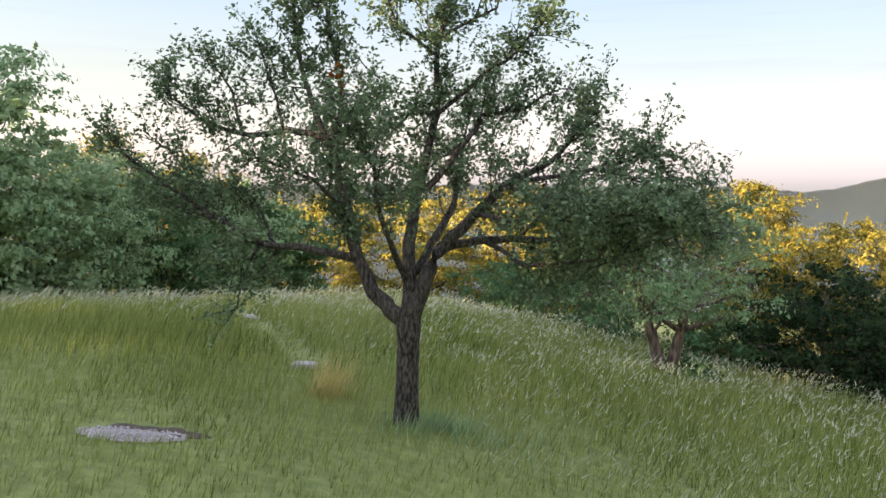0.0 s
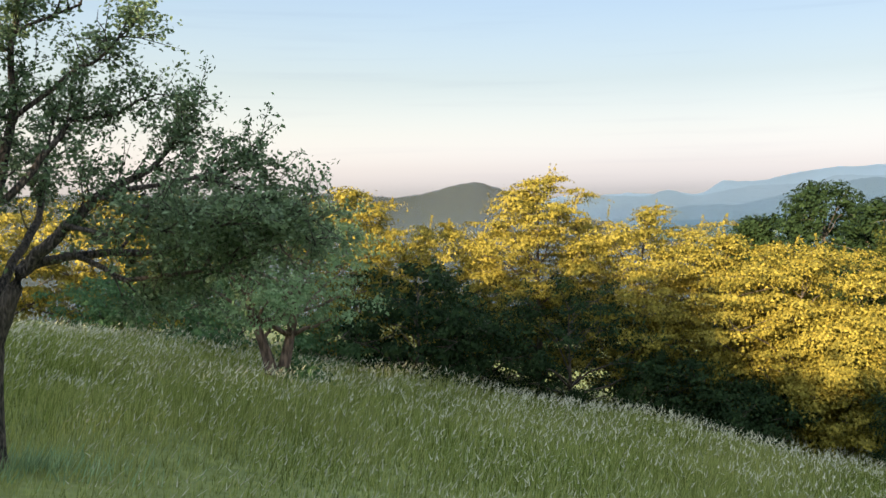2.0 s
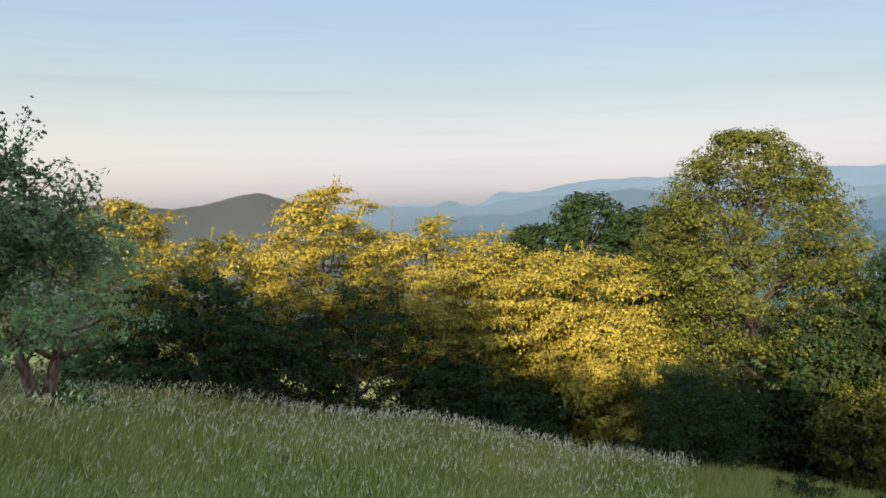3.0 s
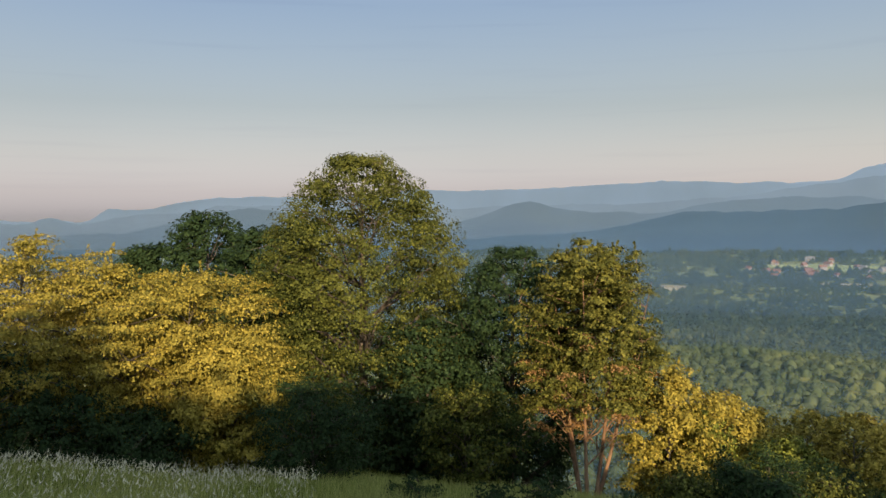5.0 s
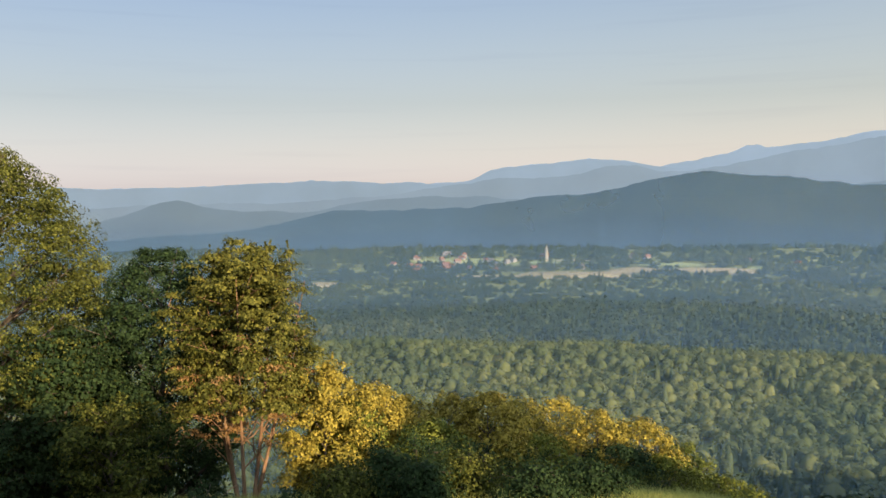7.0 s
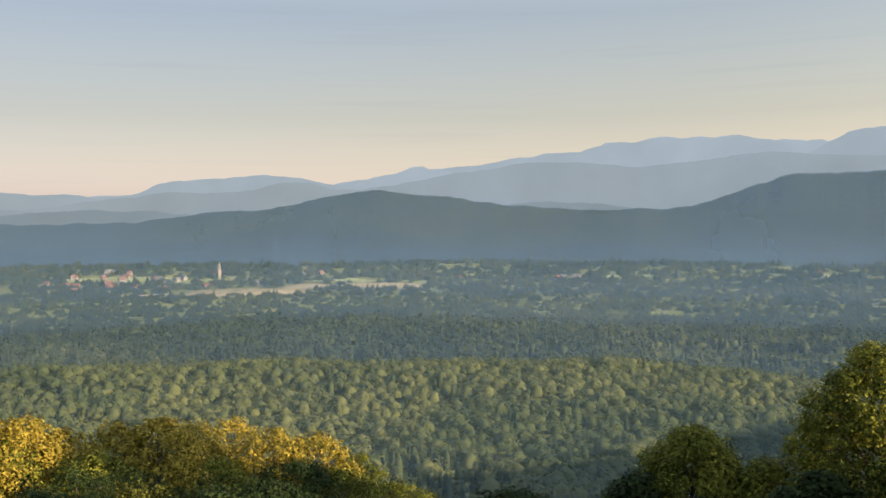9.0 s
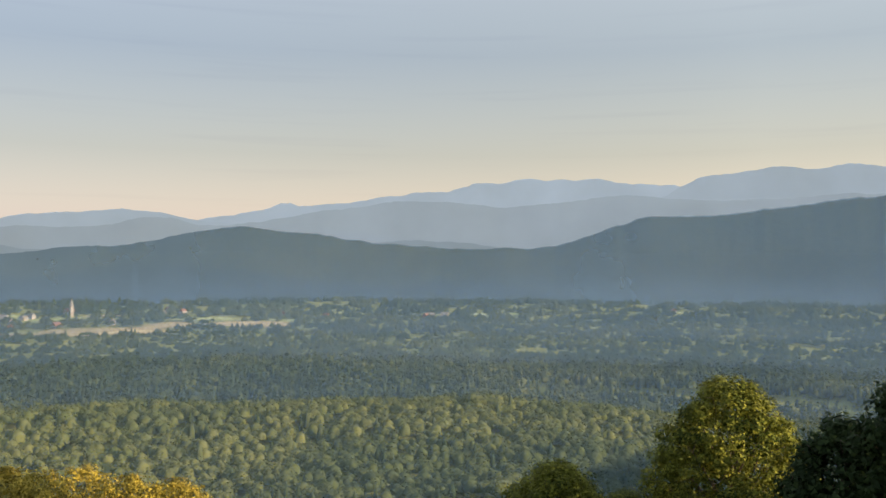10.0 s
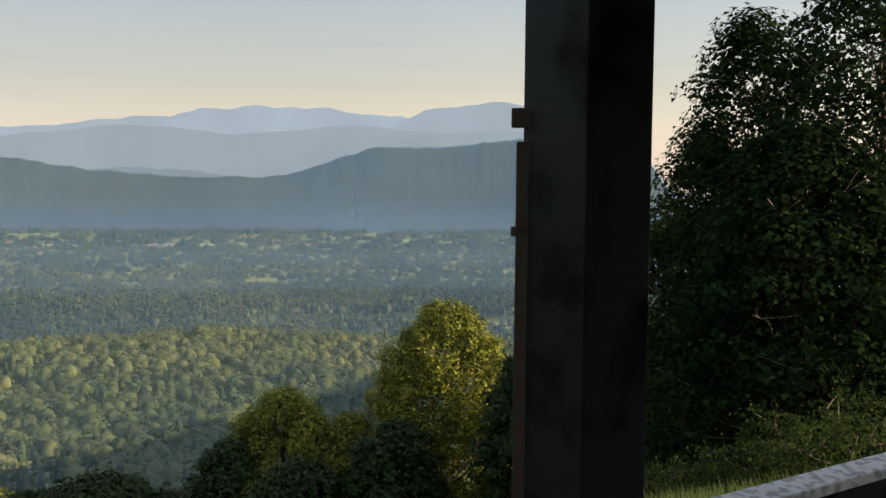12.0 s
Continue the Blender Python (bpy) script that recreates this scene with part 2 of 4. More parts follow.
def ground_drop(x, y):
    """How far the ground lies below the eye."""
    x, y = np.asarray(x, float), np.asarray(y, float)
    ux, uy = bearing(80)
    u, r = x * ux + y * uy, np.hypot(x, y)
    soft = lambda s, k: k * np.logaddexp(0, s / k)
    front = 1 / (1 + np.exp(-(x * 0.77 + y * 0.64 + 15) / 12))
    d = 2.4 + 0.19 * (soft(u + 6, 3) - 6.4) + 0.02 * np.clip(r, 0, 25) + 0.30 * soft(u - 23, 3) + 0.16 * soft(r - 30, 4) * front
    d = 110 * np.tanh(d / 110)
    far = np.clip((r - 250) / 300, 0, 1)
    crest = 540 + 50 * np.sin(x * 0.004)
    swell = (15 * np.exp(-((r - crest) / np.where(r < crest, 130, 60)) ** 2) - 5 * np.exp(-((r - crest - 150) / 70) ** 2)) * far + 3.0 * np.sin(x * 0.011 + 1) * np.sin(y * 0.009) * far
    az = np.degrees(np.arctan2(x, y))
    swell = swell - 14 * far * (r < 800) / (1 + np.exp(-(az - 124) / 3))
    gate = 1 / (1 + np.exp(-(az - 111) / 3.5)) / (1 + np.exp((az - 172) / 4))
    d = d + 0.6 * soft(r * np.cos(np.radians(az - 140)) - 9, 1.0) * gate * (r < 120)
    rise = 1 / (1 + np.exp((az + 4) / 3)) / (1 + np.exp(-(az + 80) / 5)) * (r > 2)
    d = d + rise * 0.15 * np.logaddexp(0, (0.137 * r - d) / 0.15) * np.clip((r - 4) / 6, 0, 1)
    bench = 0.85 * np.exp(-((r - 6.6) / 1.9) ** 2) / (1 + np.exp(-(az - 141) / 2)) / (1 + np.exp((az - 168) / 2))
    d = np.minimum(d - bench, 112)
    swell = swell + 32 * np.clip((r - 1200) / 600, 0, 1) * np.clip((az - 20) / 20, 0, 1)
    lumps = (0.10 * np.sin(x * 0.9 + 1.3) * np.sin(y * 0.7 + 0.4) + 0.05 * np.sin(x * 2.1) * np.sin(y * 1.7 + 2)) * (r < 60)
    return d - swell - lumps


def ground(x, y):
    return -ground_drop(x, y)


def spot(az, r):
    x, y = bearing(az, r)
    return x, y, float(ground(x, y))


# ---- the ground: one sheet to the horizon ----
def ground_sheet():
    rings = np.concatenate([[0.05], np.linspace(0.6, 40, 70), np.geomspace(41, 4900, 55)])
    az = np.radians(np.arange(0, 360, 1.0))
    x, y = rings[:, None] * np.sin(az), rings[:, None] * np.cos(az)
    v = np.stack([x, y, ground(x, y)], -1).reshape(-1, 3)
    i, j = np.meshgrid(np.arange(len(rings) - 1), np.arange(len(az)), indexing="ij")
    k = (j + 1) % len(az)
    w = len(az)
    f = np.stack([i * w + j, i * w + k, (i + 1) * w + k, (i + 1) * w + j], -1).reshape(-1, 4)[:, ::-1]
    tagged(piece("ground", mesh_from("ground", v, f, turf_mat, True)), "sloping green meadow running down to a wooded valley", "ground", kind="structure")


ground_sheet()


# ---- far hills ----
# haze sheets: shading normals set upward, so that they look evenly lit at any bearing
SHEET_NORMAL = (*bearing(SUN_AZ + 90, 0.5), 0.866)


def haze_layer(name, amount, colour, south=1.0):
    """A see-through tinted sheet that stands in for haze before a far slope; southward it thins to a share south."""
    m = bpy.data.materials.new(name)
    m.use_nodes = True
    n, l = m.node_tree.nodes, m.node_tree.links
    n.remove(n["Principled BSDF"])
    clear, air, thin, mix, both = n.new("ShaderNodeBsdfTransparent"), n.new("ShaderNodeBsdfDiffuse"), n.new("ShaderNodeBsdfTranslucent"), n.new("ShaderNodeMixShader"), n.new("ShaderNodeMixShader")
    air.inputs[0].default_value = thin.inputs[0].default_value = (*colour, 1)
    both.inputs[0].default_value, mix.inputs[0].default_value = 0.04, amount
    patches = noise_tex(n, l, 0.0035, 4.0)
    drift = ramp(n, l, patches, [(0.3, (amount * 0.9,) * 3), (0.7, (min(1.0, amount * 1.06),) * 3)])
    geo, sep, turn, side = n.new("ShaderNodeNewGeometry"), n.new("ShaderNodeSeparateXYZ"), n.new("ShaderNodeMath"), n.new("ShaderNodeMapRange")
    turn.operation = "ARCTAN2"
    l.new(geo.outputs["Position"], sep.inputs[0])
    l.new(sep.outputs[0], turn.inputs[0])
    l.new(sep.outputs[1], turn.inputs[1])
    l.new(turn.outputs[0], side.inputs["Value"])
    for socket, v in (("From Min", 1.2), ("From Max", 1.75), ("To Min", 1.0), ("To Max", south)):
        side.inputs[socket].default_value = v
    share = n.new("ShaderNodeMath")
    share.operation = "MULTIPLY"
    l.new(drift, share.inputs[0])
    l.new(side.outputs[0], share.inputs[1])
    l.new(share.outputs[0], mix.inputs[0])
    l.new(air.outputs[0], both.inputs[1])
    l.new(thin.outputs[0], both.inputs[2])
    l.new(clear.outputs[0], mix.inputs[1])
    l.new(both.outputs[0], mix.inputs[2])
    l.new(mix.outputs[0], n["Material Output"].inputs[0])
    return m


def hill_range(name, label, r, depth, profile, low, seed, rough=1.0, haze=0.5, air=(0.3, 0.45, 0.64), south=1.0):
    """A wooded ridge whose crest follows (bearing, height angle) knots, sloping down towards the valley, behind its own
    tinted haze sheet.
    """
    rng = np.random.default_rng(seed)
    az = np.arange(profile[0][0], profile[-1][0], 0.2)
    el = np.interp(az, [p[0] for p in profile], [p[1] for p in profile])
    k = np.hanning(9)
    el = np.convolve(np.pad(el, 4, mode="edge"), k / k.sum(), "valid")
    for s, amp in ((2.5, 0.05), (1.1, 0.04), (0.45, 0.03)):
        knots = np.arange(az[0] - s, az[-1] + 2 * s, s)
        wave = amp * rough * np.interp(az, knots, rng.normal(0, 1, len(knots)))
        el = el + (np.convolve(np.pad(wave, 4, mode="edge"), k / k.sum(), "valid") * 1.3 if s > 1 else wave * 0.7)
    el = el + rng.normal(0, 0.012, len(az))
    crest = r * np.tan(np.radians(el))
    t = np.linspace(0, 1, 16)
    prof = np.where(t < 0.7, np.sin(t / 0.7 * np.pi / 2) ** 1.4, np.clip(np.cos((t - 0.7) / 0.3 * np.pi / 2), 0, 1) ** 0.7)
    rr = r - depth * 0.7 + t[:, None] * depth + 0 * az[None]
    a = np.radians(az)[None] + 0 * t[:, None]
    gully = np.zeros_like(a)
    for s, amp in ((9.0, 0.03), (4.0, 0.014)):
        rows, cols = np.linspace(0, 1, 6), np.arange(az[0] - s, az[-1] + 2 * s, s)
        field = rng.normal(0, 1, (6, len(cols)))
        across = np.stack([np.interp(az, cols, q) for q in field])
        gully += amp * np.stack([np.interp(t, rows, across[:, j]) for j in range(len(az))], 1)
    soft_k = np.hanning(25)
    gully = np.stack([np.convolve(np.pad(g, 12, mode="edge"), soft_k / soft_k.sum(), "valid") for g in gully])
    gully *= np.sin(np.clip(t / 0.7, 0, 1) * np.pi)[:, None]
    z = low + (crest[None] - low) * prof[:, None] + gully * (crest[None] - low)
    v = np.stack([rr * np.sin(a), rr * np.cos(a), z], -1).reshape(-1, 3)
    i, j = np.meshgrid(np.arange(len(t) - 1), np.arange(len(az) - 1), indexing="ij")
    w = len(az)
    f = np.stack([i * w + j, i * w + j + 1, (i + 1) * w + j + 1, (i + 1) * w + j], -1).reshape(-1, 4)[:, ::-1]
    tagged(piece(name, mesh_from(name, v, f, hill_mat, True)), label, "hill", kind="structure")
    # the haze sheet's top follows the crest's height angle from the eye
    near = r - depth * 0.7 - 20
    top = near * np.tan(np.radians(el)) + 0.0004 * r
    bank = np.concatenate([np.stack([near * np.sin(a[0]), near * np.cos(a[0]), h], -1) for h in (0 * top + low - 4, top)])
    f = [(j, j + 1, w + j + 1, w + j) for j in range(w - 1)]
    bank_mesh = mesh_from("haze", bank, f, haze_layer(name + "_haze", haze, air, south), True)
    bank_mesh.normals_split_custom_set_from_vertices([SHEET_NORMAL] * len(bank))
    tagged(piece("haze", bank_mesh), "see-through blue sheet standing in for haze before the far slopes", "haze", kind="structure")


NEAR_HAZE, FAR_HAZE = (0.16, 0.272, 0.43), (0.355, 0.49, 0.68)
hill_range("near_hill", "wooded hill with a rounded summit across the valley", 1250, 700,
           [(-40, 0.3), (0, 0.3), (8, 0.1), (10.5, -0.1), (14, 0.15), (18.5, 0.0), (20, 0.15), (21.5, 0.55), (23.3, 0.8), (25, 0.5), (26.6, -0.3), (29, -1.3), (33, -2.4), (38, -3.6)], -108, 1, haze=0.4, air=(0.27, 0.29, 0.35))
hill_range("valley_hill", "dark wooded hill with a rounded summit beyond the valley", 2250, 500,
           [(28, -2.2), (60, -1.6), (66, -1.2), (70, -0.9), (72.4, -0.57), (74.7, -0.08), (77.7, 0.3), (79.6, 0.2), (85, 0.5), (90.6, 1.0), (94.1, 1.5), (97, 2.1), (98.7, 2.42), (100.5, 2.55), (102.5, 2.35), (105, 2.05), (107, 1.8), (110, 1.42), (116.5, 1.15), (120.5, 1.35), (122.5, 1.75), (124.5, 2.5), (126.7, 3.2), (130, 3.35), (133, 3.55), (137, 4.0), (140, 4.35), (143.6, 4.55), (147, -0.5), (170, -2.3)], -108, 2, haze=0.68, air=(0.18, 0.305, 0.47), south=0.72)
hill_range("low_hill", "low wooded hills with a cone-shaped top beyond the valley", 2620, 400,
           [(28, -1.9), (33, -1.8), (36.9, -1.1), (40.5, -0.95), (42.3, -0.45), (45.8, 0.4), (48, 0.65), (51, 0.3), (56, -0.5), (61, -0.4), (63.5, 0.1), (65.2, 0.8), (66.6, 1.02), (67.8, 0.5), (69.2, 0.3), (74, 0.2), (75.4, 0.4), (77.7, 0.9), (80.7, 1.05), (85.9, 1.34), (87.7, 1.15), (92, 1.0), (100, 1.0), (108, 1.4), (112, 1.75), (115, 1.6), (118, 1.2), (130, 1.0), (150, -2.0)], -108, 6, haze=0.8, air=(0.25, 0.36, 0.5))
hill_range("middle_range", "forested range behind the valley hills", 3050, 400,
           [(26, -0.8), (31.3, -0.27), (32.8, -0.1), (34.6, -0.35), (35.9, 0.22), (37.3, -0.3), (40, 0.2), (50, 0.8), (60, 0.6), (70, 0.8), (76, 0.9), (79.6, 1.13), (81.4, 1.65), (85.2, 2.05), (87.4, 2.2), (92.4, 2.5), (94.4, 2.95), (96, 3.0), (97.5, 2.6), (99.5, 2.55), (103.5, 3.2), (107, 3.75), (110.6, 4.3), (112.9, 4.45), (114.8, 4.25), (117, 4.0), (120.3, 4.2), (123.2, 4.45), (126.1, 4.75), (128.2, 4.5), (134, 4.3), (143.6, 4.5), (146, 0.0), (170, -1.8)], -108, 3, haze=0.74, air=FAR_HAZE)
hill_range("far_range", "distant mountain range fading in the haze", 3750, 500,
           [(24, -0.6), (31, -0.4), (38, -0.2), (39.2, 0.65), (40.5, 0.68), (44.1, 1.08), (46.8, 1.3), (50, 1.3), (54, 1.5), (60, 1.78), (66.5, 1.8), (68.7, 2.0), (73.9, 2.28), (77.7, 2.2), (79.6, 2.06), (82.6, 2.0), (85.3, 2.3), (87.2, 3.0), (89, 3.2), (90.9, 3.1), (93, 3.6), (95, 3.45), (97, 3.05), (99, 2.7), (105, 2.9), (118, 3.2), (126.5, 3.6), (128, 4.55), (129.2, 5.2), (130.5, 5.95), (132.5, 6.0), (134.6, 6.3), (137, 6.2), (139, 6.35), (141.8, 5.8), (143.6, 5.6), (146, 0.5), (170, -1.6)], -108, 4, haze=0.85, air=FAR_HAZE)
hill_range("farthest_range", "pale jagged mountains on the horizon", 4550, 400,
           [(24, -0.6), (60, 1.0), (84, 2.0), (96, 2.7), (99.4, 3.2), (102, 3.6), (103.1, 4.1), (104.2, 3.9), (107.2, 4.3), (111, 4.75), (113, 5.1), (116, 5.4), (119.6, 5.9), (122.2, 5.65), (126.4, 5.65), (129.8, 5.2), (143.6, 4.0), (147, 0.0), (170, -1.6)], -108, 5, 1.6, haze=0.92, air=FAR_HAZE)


# ---- evening haze: see-through tinted sheets that stand in for hazy valley air ----
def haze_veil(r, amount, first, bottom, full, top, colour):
    """One tinted sheet that stands in for haze; it thins to a share first of its amount towards the meadow side."""
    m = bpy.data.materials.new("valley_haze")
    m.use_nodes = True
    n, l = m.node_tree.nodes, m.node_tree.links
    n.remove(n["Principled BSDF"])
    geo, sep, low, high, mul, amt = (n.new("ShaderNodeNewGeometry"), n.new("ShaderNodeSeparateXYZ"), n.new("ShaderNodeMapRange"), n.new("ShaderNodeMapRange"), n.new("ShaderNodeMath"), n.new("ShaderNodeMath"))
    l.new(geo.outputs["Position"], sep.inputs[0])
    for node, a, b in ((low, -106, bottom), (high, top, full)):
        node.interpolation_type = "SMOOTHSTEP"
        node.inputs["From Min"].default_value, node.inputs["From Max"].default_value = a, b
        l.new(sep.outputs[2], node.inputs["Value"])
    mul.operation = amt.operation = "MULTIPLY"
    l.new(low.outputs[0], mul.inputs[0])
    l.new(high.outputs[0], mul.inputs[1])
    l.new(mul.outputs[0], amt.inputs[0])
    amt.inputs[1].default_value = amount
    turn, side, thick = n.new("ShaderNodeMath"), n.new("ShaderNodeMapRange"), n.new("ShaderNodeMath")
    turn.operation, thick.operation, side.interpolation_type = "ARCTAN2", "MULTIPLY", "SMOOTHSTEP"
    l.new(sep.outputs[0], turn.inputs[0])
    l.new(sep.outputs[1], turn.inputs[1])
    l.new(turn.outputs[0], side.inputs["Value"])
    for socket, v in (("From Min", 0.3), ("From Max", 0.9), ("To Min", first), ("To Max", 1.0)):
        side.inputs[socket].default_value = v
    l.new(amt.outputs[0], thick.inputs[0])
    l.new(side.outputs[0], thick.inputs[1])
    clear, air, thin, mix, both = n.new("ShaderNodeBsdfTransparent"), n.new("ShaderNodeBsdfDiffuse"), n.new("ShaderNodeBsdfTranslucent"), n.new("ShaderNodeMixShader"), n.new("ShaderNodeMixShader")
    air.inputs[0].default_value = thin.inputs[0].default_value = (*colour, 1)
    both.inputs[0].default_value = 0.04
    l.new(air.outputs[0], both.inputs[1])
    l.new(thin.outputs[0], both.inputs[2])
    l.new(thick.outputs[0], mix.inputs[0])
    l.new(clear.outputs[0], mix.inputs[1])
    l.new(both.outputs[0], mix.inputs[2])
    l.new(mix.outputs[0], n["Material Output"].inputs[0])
    az = np.arange(radians(-14), radians(160), 0.005)
    bend = np.clip(24 - np.abs(np.degrees(az) - 94), 0, 24)
    rr = r / np.cos(np.radians(bend))
    v = np.concatenate([np.stack([rr * np.sin(az), rr * np.cos(az), 0 * az + z], -1) for z in (-112, top)])
    w = len(az)
    f = [(j, j + 1, w + j + 1, w + j) for j in range(w - 1)]
    veil_mesh = mesh_from("haze", v, f, m, True)
    veil_mesh.normals_split_custom_set_from_vertices([SHEET_NORMAL] * len(v))
    ob = piece("haze", veil_mesh)
    tagged(ob, "see-through blue sheet standing in for haze in the valley", "haze", kind="structure")


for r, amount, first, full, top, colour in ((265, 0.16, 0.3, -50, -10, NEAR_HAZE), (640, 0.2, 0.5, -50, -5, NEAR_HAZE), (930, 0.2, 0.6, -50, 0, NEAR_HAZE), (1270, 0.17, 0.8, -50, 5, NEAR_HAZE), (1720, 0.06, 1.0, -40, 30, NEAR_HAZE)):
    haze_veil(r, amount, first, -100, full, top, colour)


# ---- valley woods ----
def valley_woods():
    rng = np.random.default_rng(7)

    def scatter(r0, r1, a0, a1, cell):
        n = int(0.5 * radians(a1 - a0) * (r1 ** 2 - r0 ** 2) / cell)
        r, a = np.sqrt(rng.uniform(r0 ** 2, r1 ** 2, n)), np.radians(rng.uniform(a0, a1, n))
        x, y = r * np.sin(a), r * np.cos(a)
        glade = np.sin(x * 0.013 + 2 * np.sin(y * 0.007)) * np.sin(y * 0.011 + 1.5 * np.sin(x * 0.005))
        ad = np.degrees(a)
        field = np.zeros(n, bool)
        for fa, fr, wa, wr in FIELDS:
            field |= ((ad - fa) / wa) ** 2 + ((r - fr) / wr) ** 2 < 1
        keep = (glade > -0.93) & ~field
        return x[keep], y[keep]

    def blob(level):
        """Crown shapes: a round one, a low dome, and for the far woods a plain peak."""
        if level == 2:
            bm = bmesh.new()
            bmesh.ops.create_icosphere(bm, subdivisions=1, radius=1.0)
            unit = np.array([v.co[:] for v in bm.verts])
            tris = np.array([[v.index for v in f.verts] for f in bm.faces])
            bm.free()
            return unit, tris
        k = 5 if level else 6
        a = np.arange(k) * 2 * np.pi / k
        low = np.stack([np.cos(a), np.sin(a), 0 * a - 0.3], -1)
        if level:
            high = np.stack([0.7 * np.cos(a + 0.6), 0.7 * np.sin(a + 0.6), 0 * a + 0.5], -1)
            unit = np.concatenate([low, high, [[0, 0, 0.95]]])
            tris = [t for i in range(k) for t in ((i, (i + 1) % k, k + i), ((i + 1) % k, k + (i + 1) % k, k + i), (k + i, k + (i + 1) % k, 2 * k))]
        else:
            unit = np.concatenate([low, [[0, 0, 0.9]]])
            tris = [(i, (i + 1) % k, k) for i in range(k)]
        return unit, np.array(tris)

    def leafed(name, label, r0, r1, a0, cell, s0, s1, k, leaf, loose):
        """Round crowns and stands of conifers, each a dark core clad in leaf clusters."""
        x, y = scatter(r0, r1, a0, 152, cell)
        n = len(x)
        stand = np.sin(x * 0.021 + 3 * np.sin(y * 0.012)) * np.sin(y * 0.026 + 2 * np.sin(x * 0.009))
        hump = np.hypot(x, y)
        spire = rng.random(n) < np.where((stand > 0.35) & ((hump < 400)) | (hump > 650), 0.6, 0.06)
        rad = rng.uniform(s0, s1, n) * np.where(spire, 0.55, 1.0)
        tall = np.where(spire, rng.uniform(3.2, 5.2, n), rng.uniform(0.8, 1.25, n)) * rad
        z = ground(x, y) + np.where(spire, 2.0, rng.uniform(2.5, 5.0, n)) + 1.5 * np.sin(x * 0.05) * np.sin(y * 0.043)
        base = np.stack([x, y, z], -1)
        unit, tris = blob(1)
        core = unit[None] * np.stack([rad, rad, tall], -1)[:, None] * rng.uniform(0.74, 0.86, (n, 1, 3)) + base[:, None]
        cores = core.reshape(-1, 3), (tris[None] + len(unit) * np.arange(n)[:, None, None]).reshape(-1, 3)
        a, h = rng.uniform(0, 6.283, (n, k)), rng.uniform(-0.25, 1.0, (n, k)) ** 1.0
        flat = np.where(spire[:, None], 1.02 - np.clip(h, 0, 1), np.sqrt(np.clip(1 - h ** 2, 0.02, 1)))
        ring = np.stack([np.cos(a) * flat, np.sin(a) * flat, h], -1) * (1 + rng.normal(0, loose, (n, k, 1)))
        at = base[:, None] + ring * np.stack([rad, rad, tall], -1)[:, None]
        facing = np.stack([np.cos(a) * flat, np.sin(a) * flat, np.clip(h, 0, 1) * np.where(spire, 0.35, 1.0)[:, None]], -1) * 1.4
        for word, tell, mat in (("", ~spire, canopy_mat), ("conifer_", spire, conifer_mat)):
            own = np.flatnonzero(tell)
            cl = leaf_quads(rng, at[own].reshape(-1, 3), leaf, 0.4, 0.7, True, facing[own].reshape(-1, 3), 0.42)
            body = core[own].reshape(-1, 3), (tris[None] + len(unit) * np.arange(len(own))[:, None, None]).reshape(-1, 3)
            tagged(piece(name.replace("woods", word + "woods"), mesh_from(name, *joined(body, cl), mat, True)), ("dark conifer stands" if word else "broadleaved green forest") + label, "woods", kind="stuff")

    leafed("near_woods", " at the foot of the slope", 270, 640, 40, 38.0, 2.6, 6.0, 31, 1.0, 0.09)
    leafed("middle_woods", " on the valley floor", 620, 1000, 18, 54.0, 3.3, 6.2, 10, 2.4, 0.08)
    bands = (("far_woods", 990, 1500, 18, 70, 3.0, 5.4, 0), ("farthest_woods", 1490, 2080, 18, 200, 5.5, 9.0, 0))
    for name, r0, r1, a0, cell, s0, s1, level in bands:
        unit, tris = blob(level)
        x, y = scatter(r0, r1, a0, 152, cell * 3)
        x, y = (np.repeat(p, 3) + rng.normal(0, s1 * 0.62, 3 * len(p)) for p in (x, y))
        n = len(x)
        rad = rng.uniform(s0, s1, n)
        tip = rng.random(n) < 0.10
        q = unit[None] * (1 + rng.normal(0, 0.2, (n, len(unit), 1))) * rad[:, None, None] * rng.uniform(0.75, 1.3, (n, 1, 3))
        q[:, :, 2] *= np.where(tip, 1.5, rng.uniform(0.75, 1.05, n))[:, None]
        q[tip, :, :2] *= np.clip(0.7 - 0.5 * unit[None, :, 2:3], 0.12, 1)
        q += np.stack([x, y, ground(x, y) + rng.uniform(2.5, 5.5, n) + 1.5 * np.sin(x * 0.05) * np.sin(y * 0.043)], -1)[:, None]
        f = (tris[None] + len(unit) * np.arange(n)[:, None, None]).reshape(-1, 3)
        tagged(piece(name, mesh_from(name, q.reshape(-1, 3), f, conifer_mat, True)), "mixed green forest covering the valley floor", "woods", kind="stuff")


FIELDS = [(84.5, 1600, 3.4, 50), (89.5, 1560, 2.3, 34), (91.8, 1380, 4.4, 44), (96.2, 1430, 1.9, 34), (98.4, 1510, 2.2, 30), (101.2, 1440, 2.9, 40), (103.5, 1500, 1.2, 22), (86.0, 1370, 1.8, 30), (75.6, 1290, 1.1, 34), (82, 1290, 0.5, 24), (93.5, 1600, 2.6, 22), (110.5, 1560, 1.2, 16), (117, 1600, 2.2, 22), (129.5, 1660, 2.0, 25), (107.5, 1620, 1.6, 16)]
valley_woods()


